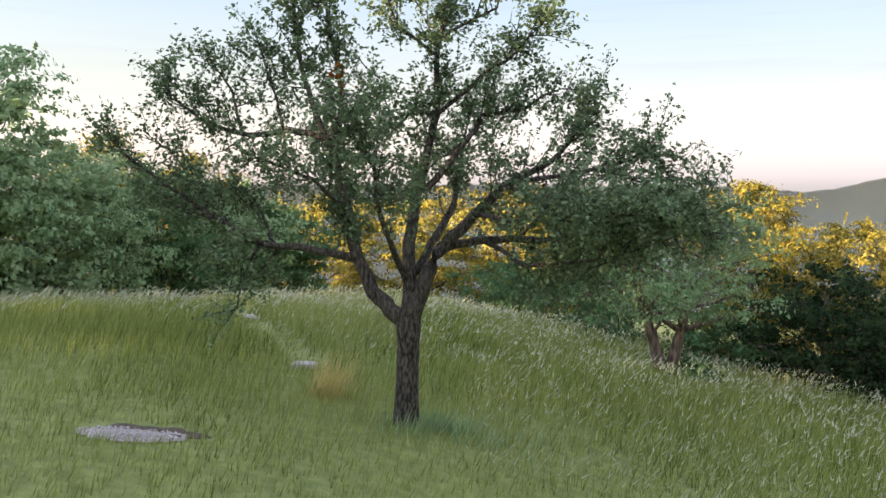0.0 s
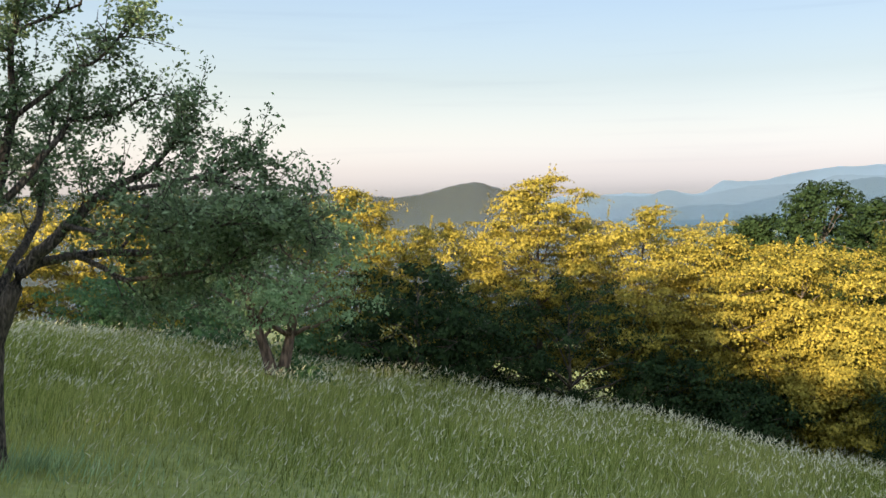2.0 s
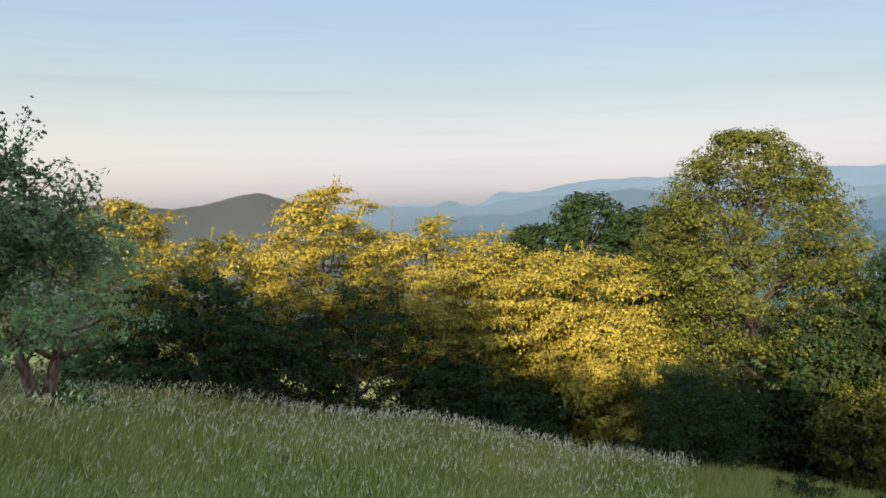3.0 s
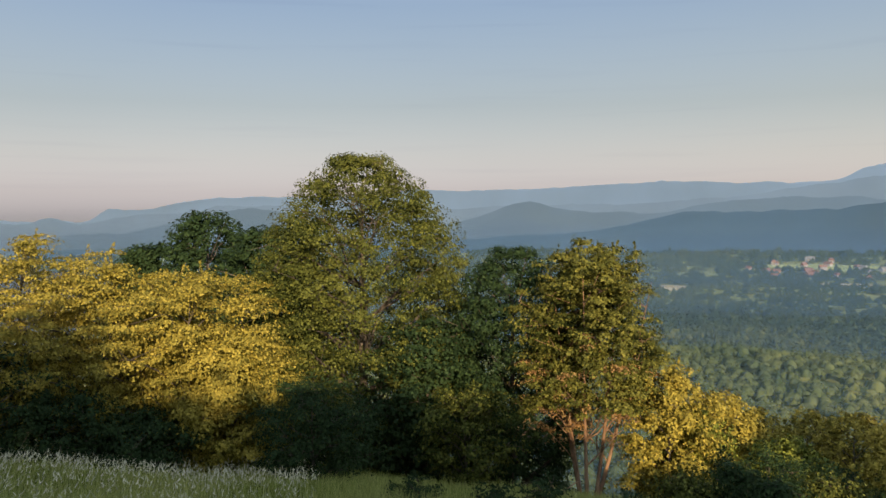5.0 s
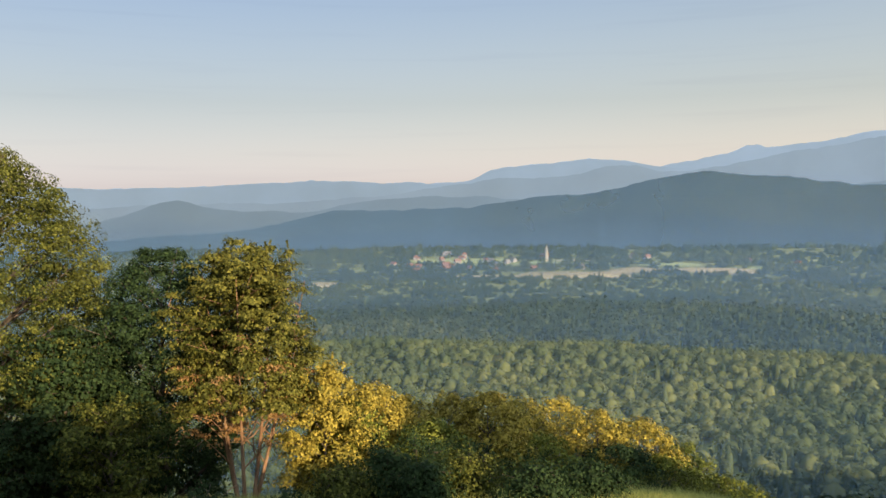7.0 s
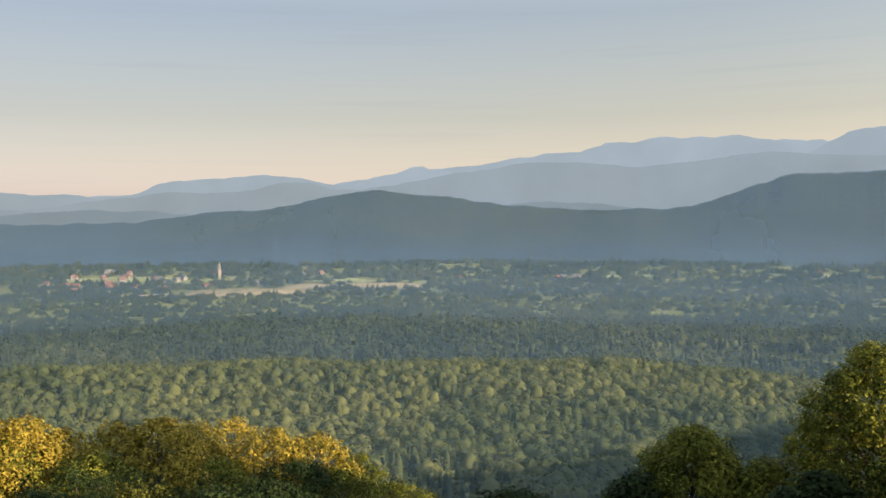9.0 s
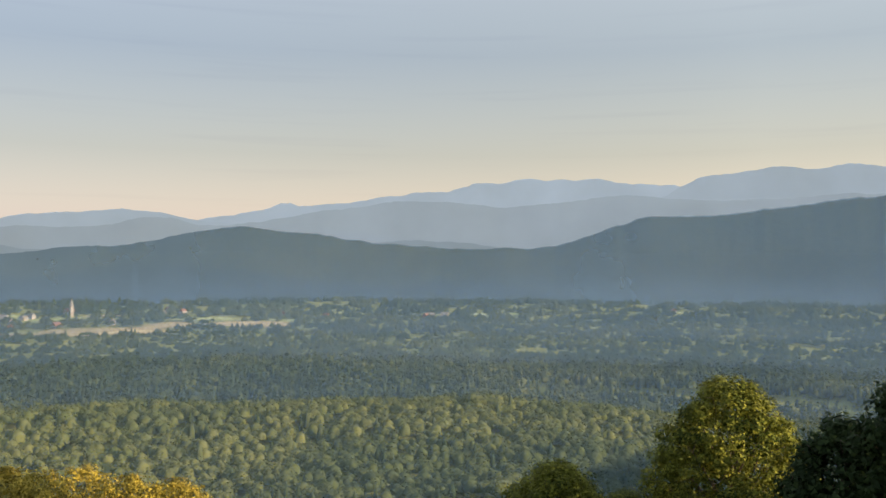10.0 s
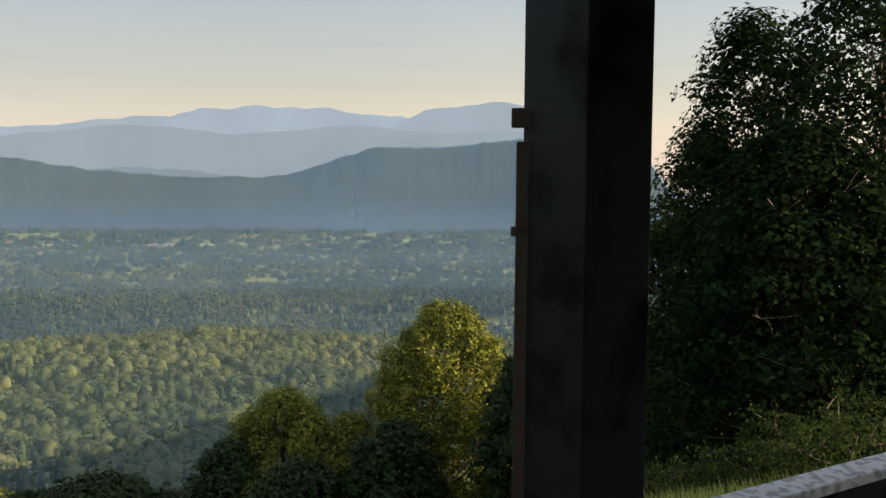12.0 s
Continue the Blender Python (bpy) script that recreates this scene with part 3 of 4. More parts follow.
# ---- trees ----
def crown_width(shape, h):
    """How wide a crown is at a share h of its height, against its widest part."""
    if shape == "round":
        return max(math.sqrt(max(0.0, 1 - (2 * h - 1) ** 2)), 0.55 * (h < 0.5))
    return min(1.0, 0.6 + 1.2 * h) * math.sqrt(max(0.02, 1 - max(0.0, (h - 0.35) / 0.655) ** 2))


def leafy_tree(name, label, at, height, width, leaf, bark_mat, seed, bottom=0.18, boughs=16, sprays=10, per=150, leaf_size=0.1, shape="round", stems=1, lean=(0, 0), flat=0.4, spray=0.45, rise=0.25, kind_word="tree", group="", bare=0.0, dry=None, thick=0.012, shoots=2, fan=None, dense=False):
    """A tapered trunk, boughs that leave it at uneven heights, and sprays of leaves along each bough."""
    rng = np.random.default_rng(seed)
    root = thing(name, at, label, kind_word, group)
    stemlines = []
    for s in range(stems):
        a = seed + s * 2.2 if fan is None else fan + s * math.pi
        sp = 0.0 if stems == 1 else (rng.uniform(0.08, 0.18 if stems < 4 else 0.27) if fan is None else rng.uniform(0.2, 0.26)) * height
        top, t = height * rng.uniform(0.82, 0.93), np.linspace(0, 1, 10)
        r0 = height * (0.018 if stems == 1 else thick)
        foot = 0.0 if stems == 1 else 0.05 + 0.012 * height if fan is None else 0.03
        out = sp * t ** (0.9 if fan is None else 1.15)
        px = foot * math.cos(a) + out * math.cos(a) + lean[0] * t + 0.05 * np.sin(t * 7 + s) * t
        py = foot * math.sin(a) + out * math.sin(a) + lean[1] * t
        line = np.stack([px, py, t * top - 0.15, r0 * (1 - 0.88 * t) * (1 + 0.5 * np.exp(-t * 14))], -1)
        stemlines.append(line)
        piece("trunk", mesh_from("trunk", *tubes([line], 9), bark_mat, True), root)
    leaves, facing, dried, per, sprays, spray = [], [], [], int(per * (0.26 if kind_word == "shrub" else 0.42)), int(sprays * 1.75), spray * 0.62
    for b in range(boughs):
        h = (b + rng.uniform(0.1, 0.9)) / boughs
        prof = crown_width(shape, h)
        line = stemlines[b % stems]
        reach = 0.5 * width * prof * rng.uniform(0.72, 1.12)
        a = b * 2.399 + rng.uniform(-0.4, 0.4)
        tip_z = height * (bottom + (0.99 - bottom) * h)
        k = int(np.clip((tip_z - (rise + 0.25 * h) * reach) / height * 10, 0, 8))
        p0 = line[k, :3]
        p1 = np.array([lean[0] * h + reach * math.cos(a), lean[1] * h + reach * math.sin(a), tip_z])
        t = np.linspace(0, 1, 5)[:, None]
        mid = p0 + (p1 - p0) * t
        mid[:, 2] += 0.35 * reach * (t * (1 - t))[:, 0] * rng.uniform(0.2, 1)
        mid[1:4] += rng.normal(0, 0.03 * max(reach, 0.5), (3, 3))
        sprigs = []
        wood = [np.concatenate([mid, line[k, 3] * 0.5 * (1 - 0.9 * t) + 0.004], 1)]
        n = max(3, int(sprays * (0.45 + 0.55 * prof)))
        for q in range(n):
            f = rng.uniform(0.3, 1.0) ** 0.7
            c = np.array([np.interp(f, t[:, 0], mid[:, i]) for i in range(3)])
            end = c + rng.normal(0, 0.24, 3) * (max(reach, 0.7) * (1.2 - 0.5 * f)) * (1, 1, 0.55)
            end[2] += 0.08 * reach
            if q % 5 == 0:
                sprigs.append(np.concatenate([np.stack([c, end]), [[0.014], [0.004]]], 1))
            if dense:
                hq, aq = float(np.clip(h + rng.normal(0, 0.06), 0, 0.99)), a + rng.normal(0, 0.8)
                wide = 0.5 * width * crown_width(shape, hq) * rng.uniform(0.3, 1.0) ** 0.5
                end = np.array([lean[0] * hq + wide * math.cos(aq), lean[1] * hq + wide * math.sin(aq), height * (bottom + (0.97 - bottom) * hq)])
            size = spray * rng.uniform(0.6, 1.4)
            way = end - c + (p1 - p0) * 0.15 + 1e-3
            way[2] *= 0.4
            way /= np.linalg.norm(way)
            off = rng.normal(size=(per, 3)) * size * 0.42
            off += way * (off @ way)[:, None] * 0.8
            if dense:
                off *= size * 0.8 * rng.uniform(0.75, 1.1, (per, 1)) / (np.linalg.norm(off, axis=1)[:, None] + 1e-6)
            off[:, 2] *= flat
            off[:, 2] -= 0.14 * np.linalg.norm(off[:, :2], axis=1) ** 2 / size
            cloud = end + off
            if rng.random() < (dry[1] if dry else 0) * (h < 0.5):
                dried.append(cloud)
            else:
                leaves.append(cloud)
                facing.append(off / size * 1.6 + (cloud - (0, 0, 0.5 * height)) / max(width, height) * 1.3)
            if h > 0.4 and q < shoots and not dense:
                up = np.array([0, 0, 1.0]) + 0.5 * way + rng.normal(0, 0.2, 3)
                run = rng.uniform(0, 1, (per // 3, 1))
                leaves.append(end + up * run * spray * rng.uniform(0.5, 1.3) + rng.normal(0, 0.04, (per // 3, 3)) * spray * 2 * (1.1 - run))
                facing.append(rng.normal(0, 0.5, (per // 3, 3)) + way * 0.5)
        piece("limb", mesh_from("limb", *joined(tubes(wood, 4), tubes(sprigs, 3)), bark_mat, True), root)
    pts, facing = np.concatenate(leaves), np.concatenate(facing)
    keep = (pts[:, 2] > 0.04) & (pts[:, 2] > bare * height)
    piece("crown", mesh_from("crown", *leaf_quads(rng, pts[keep], leaf_size * 1.02, 0.25 if dense else 0.4, 0.62, True, facing[keep], 0.45 if dense else 0.6), leaf), root)
    if dried:
        piece("dry_foliage", mesh_from("dry_foliage", *leaf_quads(rng, np.concatenate(dried), leaf_size, 0.5, 0.5, True), dry[0]), root, "dry brown foliage")
    return root


def tree_at(az, r, top, width, **k):
    """A tree on the ground at a bearing and distance, as tall as the angle top asks for."""
    x, y, z = spot(az, r)
    height = r * math.tan(radians(top)) - z
    return leafy_tree(at=(x, y, z), height=height, width=width, **k)


def apple_tree(at, seed=3):
    rng = np.random.default_rng(seed)
    root = thing("apple_tree", at, "old apple tree with a gnarled forked trunk and open crown", "tree")
    limbs = [
        [(0, 0, 1.15, .10), (-.42, .03, 1.52, .085), (-.66, .06, 1.89, .07), (-.73, .1, 2.33, .058), (-.82, .15, 2.95, .045), (-.74, .2, 3.69, .03), (-.9, .2, 4.5, .02), (-1.0, .2, 5.3, .008)],
        [(-.8, .12, 2.8, .035), (-1.1, 0, 3.56, .03), (-1.25, -.05, 4.12, .022), (-1.31, -.1, 4.68, .014), (-1.5, -.1, 5.2, .006)],
        [(-1.3, -.1, 4.65, .014), (-1.5, -.15, 4.75, .01), (-1.7, -.2, 4.95, .005)],
        [(-.82, .1, 3.15, .04), (-1.47, -.1, 3.25, .034), (-1.96, -.2, 3.2, .028), (-2.4, -.3, 3.35, .02), (-2.9, -.3, 3.55, .012), (-2.95, -.3, 3.6, .005)],
        [(-1.96, -.2, 3.2, .02), (-2.1, -.2, 3.7, .014), (-2.35, -.2, 4.05, .005)],
        [(-1.47, -.1, 3.25, .018), (-1.65, 0, 3.8, .012), (-1.75, 0, 4.2, .005)],
        [(-.6, .05, 1.85, .05), (-1.1, -.2, 1.98, .042), (-1.7, -.4, 2.02, .034), (-2.25, -.5, 2.3, .024), (-2.8, -.6, 2.65, .014), (-3.3, -.6, 3.0, .005)],
        [(-2.25, -.5, 2.3, .018), (-2.6, -.1, 2.7, .012), (-2.9, 0, 3.0, .005)],
        [(-1.5, -.35, 2.0, .022), (-1.9, .3, 2.4, .016), (-2.5, .5, 2.6, .006)],
        [(-1.7, -.4, 2.02, .02), (-1.88, -.42, 1.85, .012), (-1.95, -.42, 1.4, .005)],
        [(-.73, .1, 2.4, .03), (-1.1, -.5, 2.7, .022), (-1.6, -.9, 2.9, .008)],
        [(.03, 0, 1.15, .085), (.02, .1, 2.0, .07), (.17, .2, 2.62, .055), (.38, .3, 3.48, .04), (.36, .3, 4.17, .025), (.5, .3, 4.8, .012), (.5, .3, 5.3, .006)],
        [(.38, .3, 3.45, .024), (.08, .2, 3.5, .02), (-.15, .1, 3.3, .014), (-.3, .1, 3.9, .005)],
        [(.38, .3, 3.48, .028), (1.0, .2, 3.93, .02), (1.35, .1, 4.15, .014), (1.6, 0, 4.4, .005)],
        [(.36, .3, 4.1, .022), (-.1, -.2, 4.4, .014), (-.4, -.4, 4.9, .006)],
        [(.4, .3, 4.3, .02), (1.1, .3, 4.6, .012), (1.3, .3, 5.1, .005)],
        [(.17, .2, 2.6, .04), (.66, .3, 3.18, .034), (.83, .3, 3.48, .03), (1.38, .3, 3.52, .02), (1.85, .2, 3.75, .006)],
        [(.05, 0, 1.15, .10), (.36, -.1, 1.95, .075), (.82, -.2, 2.38, .055), (1.16, -.2, 2.66, .045), (1.75, -.2, 2.94, .03), (2.0, -.2, 3.25, .018), (2.15, -.2, 3.5, .006)],
        [(1.3, -.2, 2.7, .03), (2.2, -.3, 2.85, .02), (2.55, -.3, 2.92, .012), (2.85, -.3, 2.95, .005)],
        [(2.2, -.3, 2.85, .016), (2.9, -.2, 2.6, .01), (3.45, -.2, 2.38, .004)],
        [(.4, -.1, 2.0, .05), (.89, .2, 2.07, .045), (1.75, .3, 2.1, .035), (2.5, .3, 2.25, .025), (3.2, .3, 2.25, .012), (3.75, .3, 2.2, .004)],
        [(.89, .2, 2.1, .03), (1.45, -.3, 1.83, .025), (2.4, -.5, 1.9, .015), (3.1, -.6, 2.2, .006)],
        [(1.75, .3, 2.1, .02), (2.25, .5, 1.7, .015), (2.87, .6, 1.83, .006)],
        [(1.16, -.2, 2.66, .026), (1.8, -.6, 2.5, .02), (2.6, -.9, 2.45, .012), (3.2, -1.0, 2.4, .005)],
        [(.82, -.2, 2.38, .03), (1.3, -.8, 2.3, .02), (1.9, -1.2, 2.3, .012), (2.4, -1.4, 2.4, .005)],
        [(1.4, .3, 2.1, .02), (1.8, .9, 2.4, .014), (2.5, 1.2, 2.6, .005)],
        [(0, .05, 1.6, .04), (-.2, -.7, 2.2, .03), (-.3, -1.2, 2.8, .018), (-.4, -1.6, 3.3, .007)],
        [(.1, .1, 1.7, .05), (.5, .8, 2.4, .04), (.6, 1.4, 3.1, .02), (.8, 1.9, 3.8, .008)],
        [(-.6, .1, 1.9, .04), (-1.0, 1.0, 2.6, .03), (-1.4, 1.6, 3.2, .01)],
    ]
    leaves = []
    for line in limbs:
        p = np.array(line) * (0.9, 1, 1, 1)
        t = np.linspace(0, len(p) - 1, 5 * (len(p) - 1) + 1)
        q = np.stack([np.interp(t, np.arange(len(p)), p[:, i]) for i in range(4)], -1)
        wob = np.cumsum(rng.normal(0, 0.012, (len(q), 3)), 0)
        q[1:, :3] += (wob - wob[0])[1:]
        wood = [q]
        length = np.linalg.norm(np.diff(q[:, :3], axis=0), axis=1).sum()
        for s in np.linspace(0.32, 1.0, max(4, int(length * (7.8 if p[-1, 0] > 0.6 and p[-1, 2] < 3.2 else 7.0 if p[-1, 2] > 3.8 else 6.0)))):
            i = min(len(q) - 1, int(s * (len(q) - 1)))
            way = q[i, :3] - q[max(0, i - 3), :3]
            way = way / (np.linalg.norm(way) + 1e-6)
            d = way * 0.85 + rng.normal(0, 0.6, 3) + (0, 0, 0.1)
            d /= np.linalg.norm(d)
            ln = rng.uniform(0.28, 0.66) * min(1.0, 0.3 + length * 0.5) * (1.05 - 0.4 * s)
            tt = np.linspace(0, 1, 5)[:, None]
            tw = q[i, :3] + d * ln * tt + np.array([0, 0, 0.06]) * tt ** 2 + rng.normal(0, 0.02, (5, 3)) * tt
            wood.append(np.concatenate([tw, 0.012 * (1 - 0.8 * tt)], 1))
            for _ in range(5):
                j = rng.integers(1, 5)
                d2 = d * 0.5 + rng.normal(0, 0.8, 3)
                d2 /= np.linalg.norm(d2)
                l2 = rng.uniform(0.16, 0.44)
                tw2 = tw[j] + d2 * l2 * np.linspace(0, 1, 3)[:, None]
                wood.append(np.concatenate([tw2, np.array([[.006], [.004], [.002]])], 1))
                n = rng.integers(26, 48)
                leaves.append(tw2[0] + (tw2[2] - tw2[0]) * rng.uniform(0.1, 1.15, (n, 1)) + rng.normal(0, 0.046, (n, 3)))
        piece("limb", mesh_from("limb", *joined(tubes(wood[:1], 8), tubes(wood[1:], 3)), apple_bark, True), root)
    trunk = np.array([(0.0, 0, -0.2, .20), (0, 0, 0.0, .165), (.0, 0, 0.15, .14), (.01, 0, .5, .127), (.02, 0, .9, .122), (.025, 0, 1.15, .14), (.03, 0, 1.32, .10)])
    piece("trunk", mesh_from("trunk", *tubes([trunk], 14), apple_bark, True), root)
    pts = np.concatenate(leaves)
    piece("crown", mesh_from("crown", *leaf_quads(rng, pts, 0.029, 0.5, 0.6), apple_leaf), root)
    dead = np.array([-0.75, 0.05, 3.85]) + rng.normal(0, 0.07, (70, 3))
    piece("dead_leaves", mesh_from("dead_leaves", *leaf_quads(rng, dead, 0.036), rust_leaf), root, "rusty dead leaves")
    return root


apple_tree(spot(-7.1, 9.4))

# the edge of the meadow, from the rise round to the valley
tree_at(10.1, 18.0, 0.2, 4.6, name="apple_tree", label="second apple tree with a twin trunk at the meadow's edge", leaf=pale_apple_leaf, bark_mat=brown_bark, seed=11, bottom=0.34, boughs=26, sprays=8, per=80, leaf_size=0.055, stems=2, spray=0.36, flat=0.6, bare=0.31, rise=0.1, thick=0.036, fan=-0.17)
for i, (az, r, top, w, lf) in enumerate([(-37, 24, 10.5, 6, grey_leaf), (-32.3, 25, 9.0, 4.6, grey_leaf), (-30, 26, 3.0, 5, grey_leaf), (-26.5, 28, 2.4, 5, grey_leaf), (-23, 30, 1.4, 5, shrub_leaf), (-19.5, 31, 0.6, 5, grey_leaf), (-16, 33, -0.8, 5, shrub_leaf)]):
    tree_at(az, r, top, w, name="tree", label="dark green broadleaf tree at the rise of the meadow", leaf=lf, bark_mat=wood_bark, seed=20 + i, bottom=0.04, boughs=26, sprays=9, per=90, leaf_size=0.09, spray=0.6, group="trees behind the rise")
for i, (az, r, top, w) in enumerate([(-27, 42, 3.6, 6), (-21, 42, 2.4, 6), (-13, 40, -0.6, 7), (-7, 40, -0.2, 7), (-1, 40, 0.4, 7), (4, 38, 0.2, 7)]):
    tree_at(az, r, top, w, name="sunlit_tree", label="tree with low-sun gold in its leaf colour", leaf=gold_leaf, bark_mat=wood_bark, seed=40 + i, bottom=0.04, boughs=20, sprays=8, per=120, leaf_size=0.09, spray=0.75, group="sunlit trees")
for i, (az, r, top, w) in enumerate([(0, 27, -5.0, 4), (3.5, 26, -4.3, 4), (7, 24, -5.2, 4), (13.4, 23, -8.2, 3.4), (11.5, 17.8, -11.6, 0.8)]):
    tree_at(az, r, top, w, name="shrub", label="dark green shrub at the meadow's edge", leaf=shrub_leaf, bark_mat=wood_bark, seed=60 + i, bottom=0.02, boughs=16, sprays=7, per=90, leaf_size=0.07, spray=0.5, kind_word="shrub", group="shrubs along the meadow")
tree_at(15.3, 25, 0.8, 4.0, name="sunlit_tree", label="tree with low-sun orange gold in its leaf colour", leaf=gold_leaf, bark_mat=wood_bark, seed=71, bottom=0.08, boughs=26, sprays=10, per=210, leaf_size=0.05, group="sunlit trees")
tree_at(20.8, 28, -1.8, 6.0, name="sunlit_tree", label="broad tree with low-sun gold in its leaf colour", leaf=gold_leaf, bark_mat=wood_bark, seed=72, bottom=0.08, boughs=26, sprays=10, per=210, leaf_size=0.055, spray=0.55, group="sunlit trees")
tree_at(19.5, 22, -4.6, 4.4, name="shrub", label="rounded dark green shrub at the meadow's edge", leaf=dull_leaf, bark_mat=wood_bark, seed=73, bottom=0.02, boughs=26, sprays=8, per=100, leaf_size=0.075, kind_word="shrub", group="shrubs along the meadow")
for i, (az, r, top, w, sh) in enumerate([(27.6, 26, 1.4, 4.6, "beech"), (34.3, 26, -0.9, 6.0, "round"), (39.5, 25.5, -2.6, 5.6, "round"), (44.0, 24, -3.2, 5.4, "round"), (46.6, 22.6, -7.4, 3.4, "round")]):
    tree_at(az, r, top, w, name="sunlit_tree", label="broad tree with layered boughs, low-sun gold in its leaf colour", leaf=gold_leaf, bark_mat=wood_bark, seed=80 + i, bottom=0.14, boughs=30, sprays=13, per=205, leaf_size=0.049, shape=sh, flat=0.2, spray=0.62, group="sunlit trees")
# dark leaves here fill in the shade under the golden crowns
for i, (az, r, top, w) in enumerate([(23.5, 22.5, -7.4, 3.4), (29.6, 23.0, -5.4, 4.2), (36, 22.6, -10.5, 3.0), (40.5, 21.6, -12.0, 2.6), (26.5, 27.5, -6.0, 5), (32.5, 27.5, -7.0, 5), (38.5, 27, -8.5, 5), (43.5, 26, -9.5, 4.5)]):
    tree_at(az, r, top, w, name="shrub", label="dense shrub, darkened as in the shade below the sunlit trees", leaf=dull_leaf, bark_mat=wood_bark, seed=90 + i, bottom=0.02, boughs=20, sprays=9, per=140, leaf_size=0.052, kind_word="shrub", group="shrubs along the meadow")
tree_at(51.8, 20.5, -10.4, 3.0, name="shrub", label="rounded shrub beside the tall beech, leaves darkened as in shade", leaf=dull_leaf, bark_mat=wood_bark, seed=97, bottom=0.02, boughs=30, sprays=10, per=190, leaf_size=0.038, kind_word="shrub", group="shrubs along the meadow")
for i, (az, r, top, w) in enumerate([(41.2, 40, -1.4, 3.5), (45.2, 40, 0.8, 7.2), (48.8, 37, -0.3, 6.5)]):
    tree_at(az, r, top, w, name="tree", label="dark green broadleaf tree standing behind the sunlit row", leaf=dull_leaf, bark_mat=wood_bark, seed=100 + i, bottom=0.1, boughs=38, sprays=12, per=150, leaf_size=0.1, spray=0.9, flat=0.7, shape="beech", dense=True)
tree_at(55.2, 30, 4.7, 8.4, name="beech_tree", label="tall spreading beech lit by the low sun", leaf=beech_leaf, bark_mat=wood_bark, seed=110, bottom=0.05, boughs=78, sprays=14, per=210, leaf_size=0.056, shape="beech", flat=0.55, spray=0.85, dense=True)
tree_at(51.0, 31, -2.0, 5.0, name="beech_tree", label="lower beech beside the tall one, half in shade", leaf=beech_leaf, bark_mat=wood_bark, seed=115, bottom=0.05, boughs=40, sprays=10, per=100, leaf_size=0.08, shape="round", flat=0.35, spray=0.6)
tree_at(59.5, 27.5, -6.5, 4.6, name="beech_tree", label="dark lower beech growing against the tall one", leaf=dull_leaf, bark_mat=wood_bark, seed=116, bottom=0.03, boughs=40, sprays=10, per=100, leaf_size=0.08, shape="round", flat=0.35, spray=0.6)
tree_at(65.2, 28, -1.6, 4.9, name="beech_tree", label="dark green beech in half shade", leaf=dull_leaf, bark_mat=wood_bark, seed=111, bottom=0.05, boughs=50, sprays=10, per=210, leaf_size=0.06, shape="beech", flat=0.6, spray=0.7, dense=True)
tree_at(70.2, 25, -1.3, 4.2, name="beech_tree", label="beech with pale slender stems and browning lower twigs", leaf=olive_leaf, bark_mat=pale_bark, seed=112, bottom=0.3, boughs=60, sprays=11, per=160, leaf_size=0.058, shape="beech", stems=5, flat=0.35, bare=0.38, spray=0.45, dry=(dry_leaf, 0.14), thick=0.008)
tree_at(75.4, 25.5, -9.5, 3.2, name="sunlit_tree", label="low tree with sun gold in its leaf colour beside the pale stems", leaf=gold_leaf, bark_mat=wood_bark, seed=113, bottom=0.03, boughs=30, sprays=9, per=110, leaf_size=0.065, group="sunlit trees")
tree_at(62.0, 23.8, -11.0, 2.8, name="shrub", label="golden-tipped low tree under the tall beech", leaf=beech_leaf, bark_mat=wood_bark, seed=114, bottom=0.03, boughs=24, sprays=9, per=100, leaf_size=0.065, kind_word="shrub")
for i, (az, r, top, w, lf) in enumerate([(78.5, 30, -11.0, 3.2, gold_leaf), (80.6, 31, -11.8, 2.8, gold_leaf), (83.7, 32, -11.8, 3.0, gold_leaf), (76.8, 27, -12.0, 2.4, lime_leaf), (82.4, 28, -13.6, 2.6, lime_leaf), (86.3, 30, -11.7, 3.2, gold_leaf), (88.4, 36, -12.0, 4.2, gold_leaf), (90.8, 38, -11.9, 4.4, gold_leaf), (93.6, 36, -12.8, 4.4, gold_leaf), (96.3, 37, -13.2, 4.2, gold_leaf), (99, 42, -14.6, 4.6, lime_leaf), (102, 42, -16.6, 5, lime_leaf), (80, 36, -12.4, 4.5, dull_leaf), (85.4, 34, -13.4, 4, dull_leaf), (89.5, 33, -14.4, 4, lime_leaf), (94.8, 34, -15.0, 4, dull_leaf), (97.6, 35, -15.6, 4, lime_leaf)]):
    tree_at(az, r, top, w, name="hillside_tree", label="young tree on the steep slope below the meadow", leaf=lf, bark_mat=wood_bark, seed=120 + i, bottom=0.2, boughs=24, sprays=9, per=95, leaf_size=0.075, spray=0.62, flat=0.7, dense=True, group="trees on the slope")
for i, (az, r, top, w) in enumerate([(79.5, 17.5, -15.4, 1.0), (82.0, 16.8, -16.2, 0.8), (85, 18, -15.6, 1.1), (89.5, 17, -16.4, 0.9), (93, 18.2, -16.2, 1.2), (76.5, 16.6, -16.2, 0.8), (81.5, 24, -14.4, 2.2), (85, 25.5, -14.8, 2.4), (86.5, 25, -16.2, 3.2), (90, 26, -16.4, 3.4), (94, 26, -17.0, 3.4), (98.5, 26, -17.4, 3.5)]):
    tree_at(az, r, top, w, name="shrub", label="low green shrub on the brink of the slope", leaf=(dull_leaf, dull_leaf, beech_leaf)[i % 3], bark_mat=wood_bark, seed=180 + i, bottom=0.02, boughs=18, sprays=8, per=110, leaf_size=0.045, kind_word="shrub", group="shrubs along the meadow")
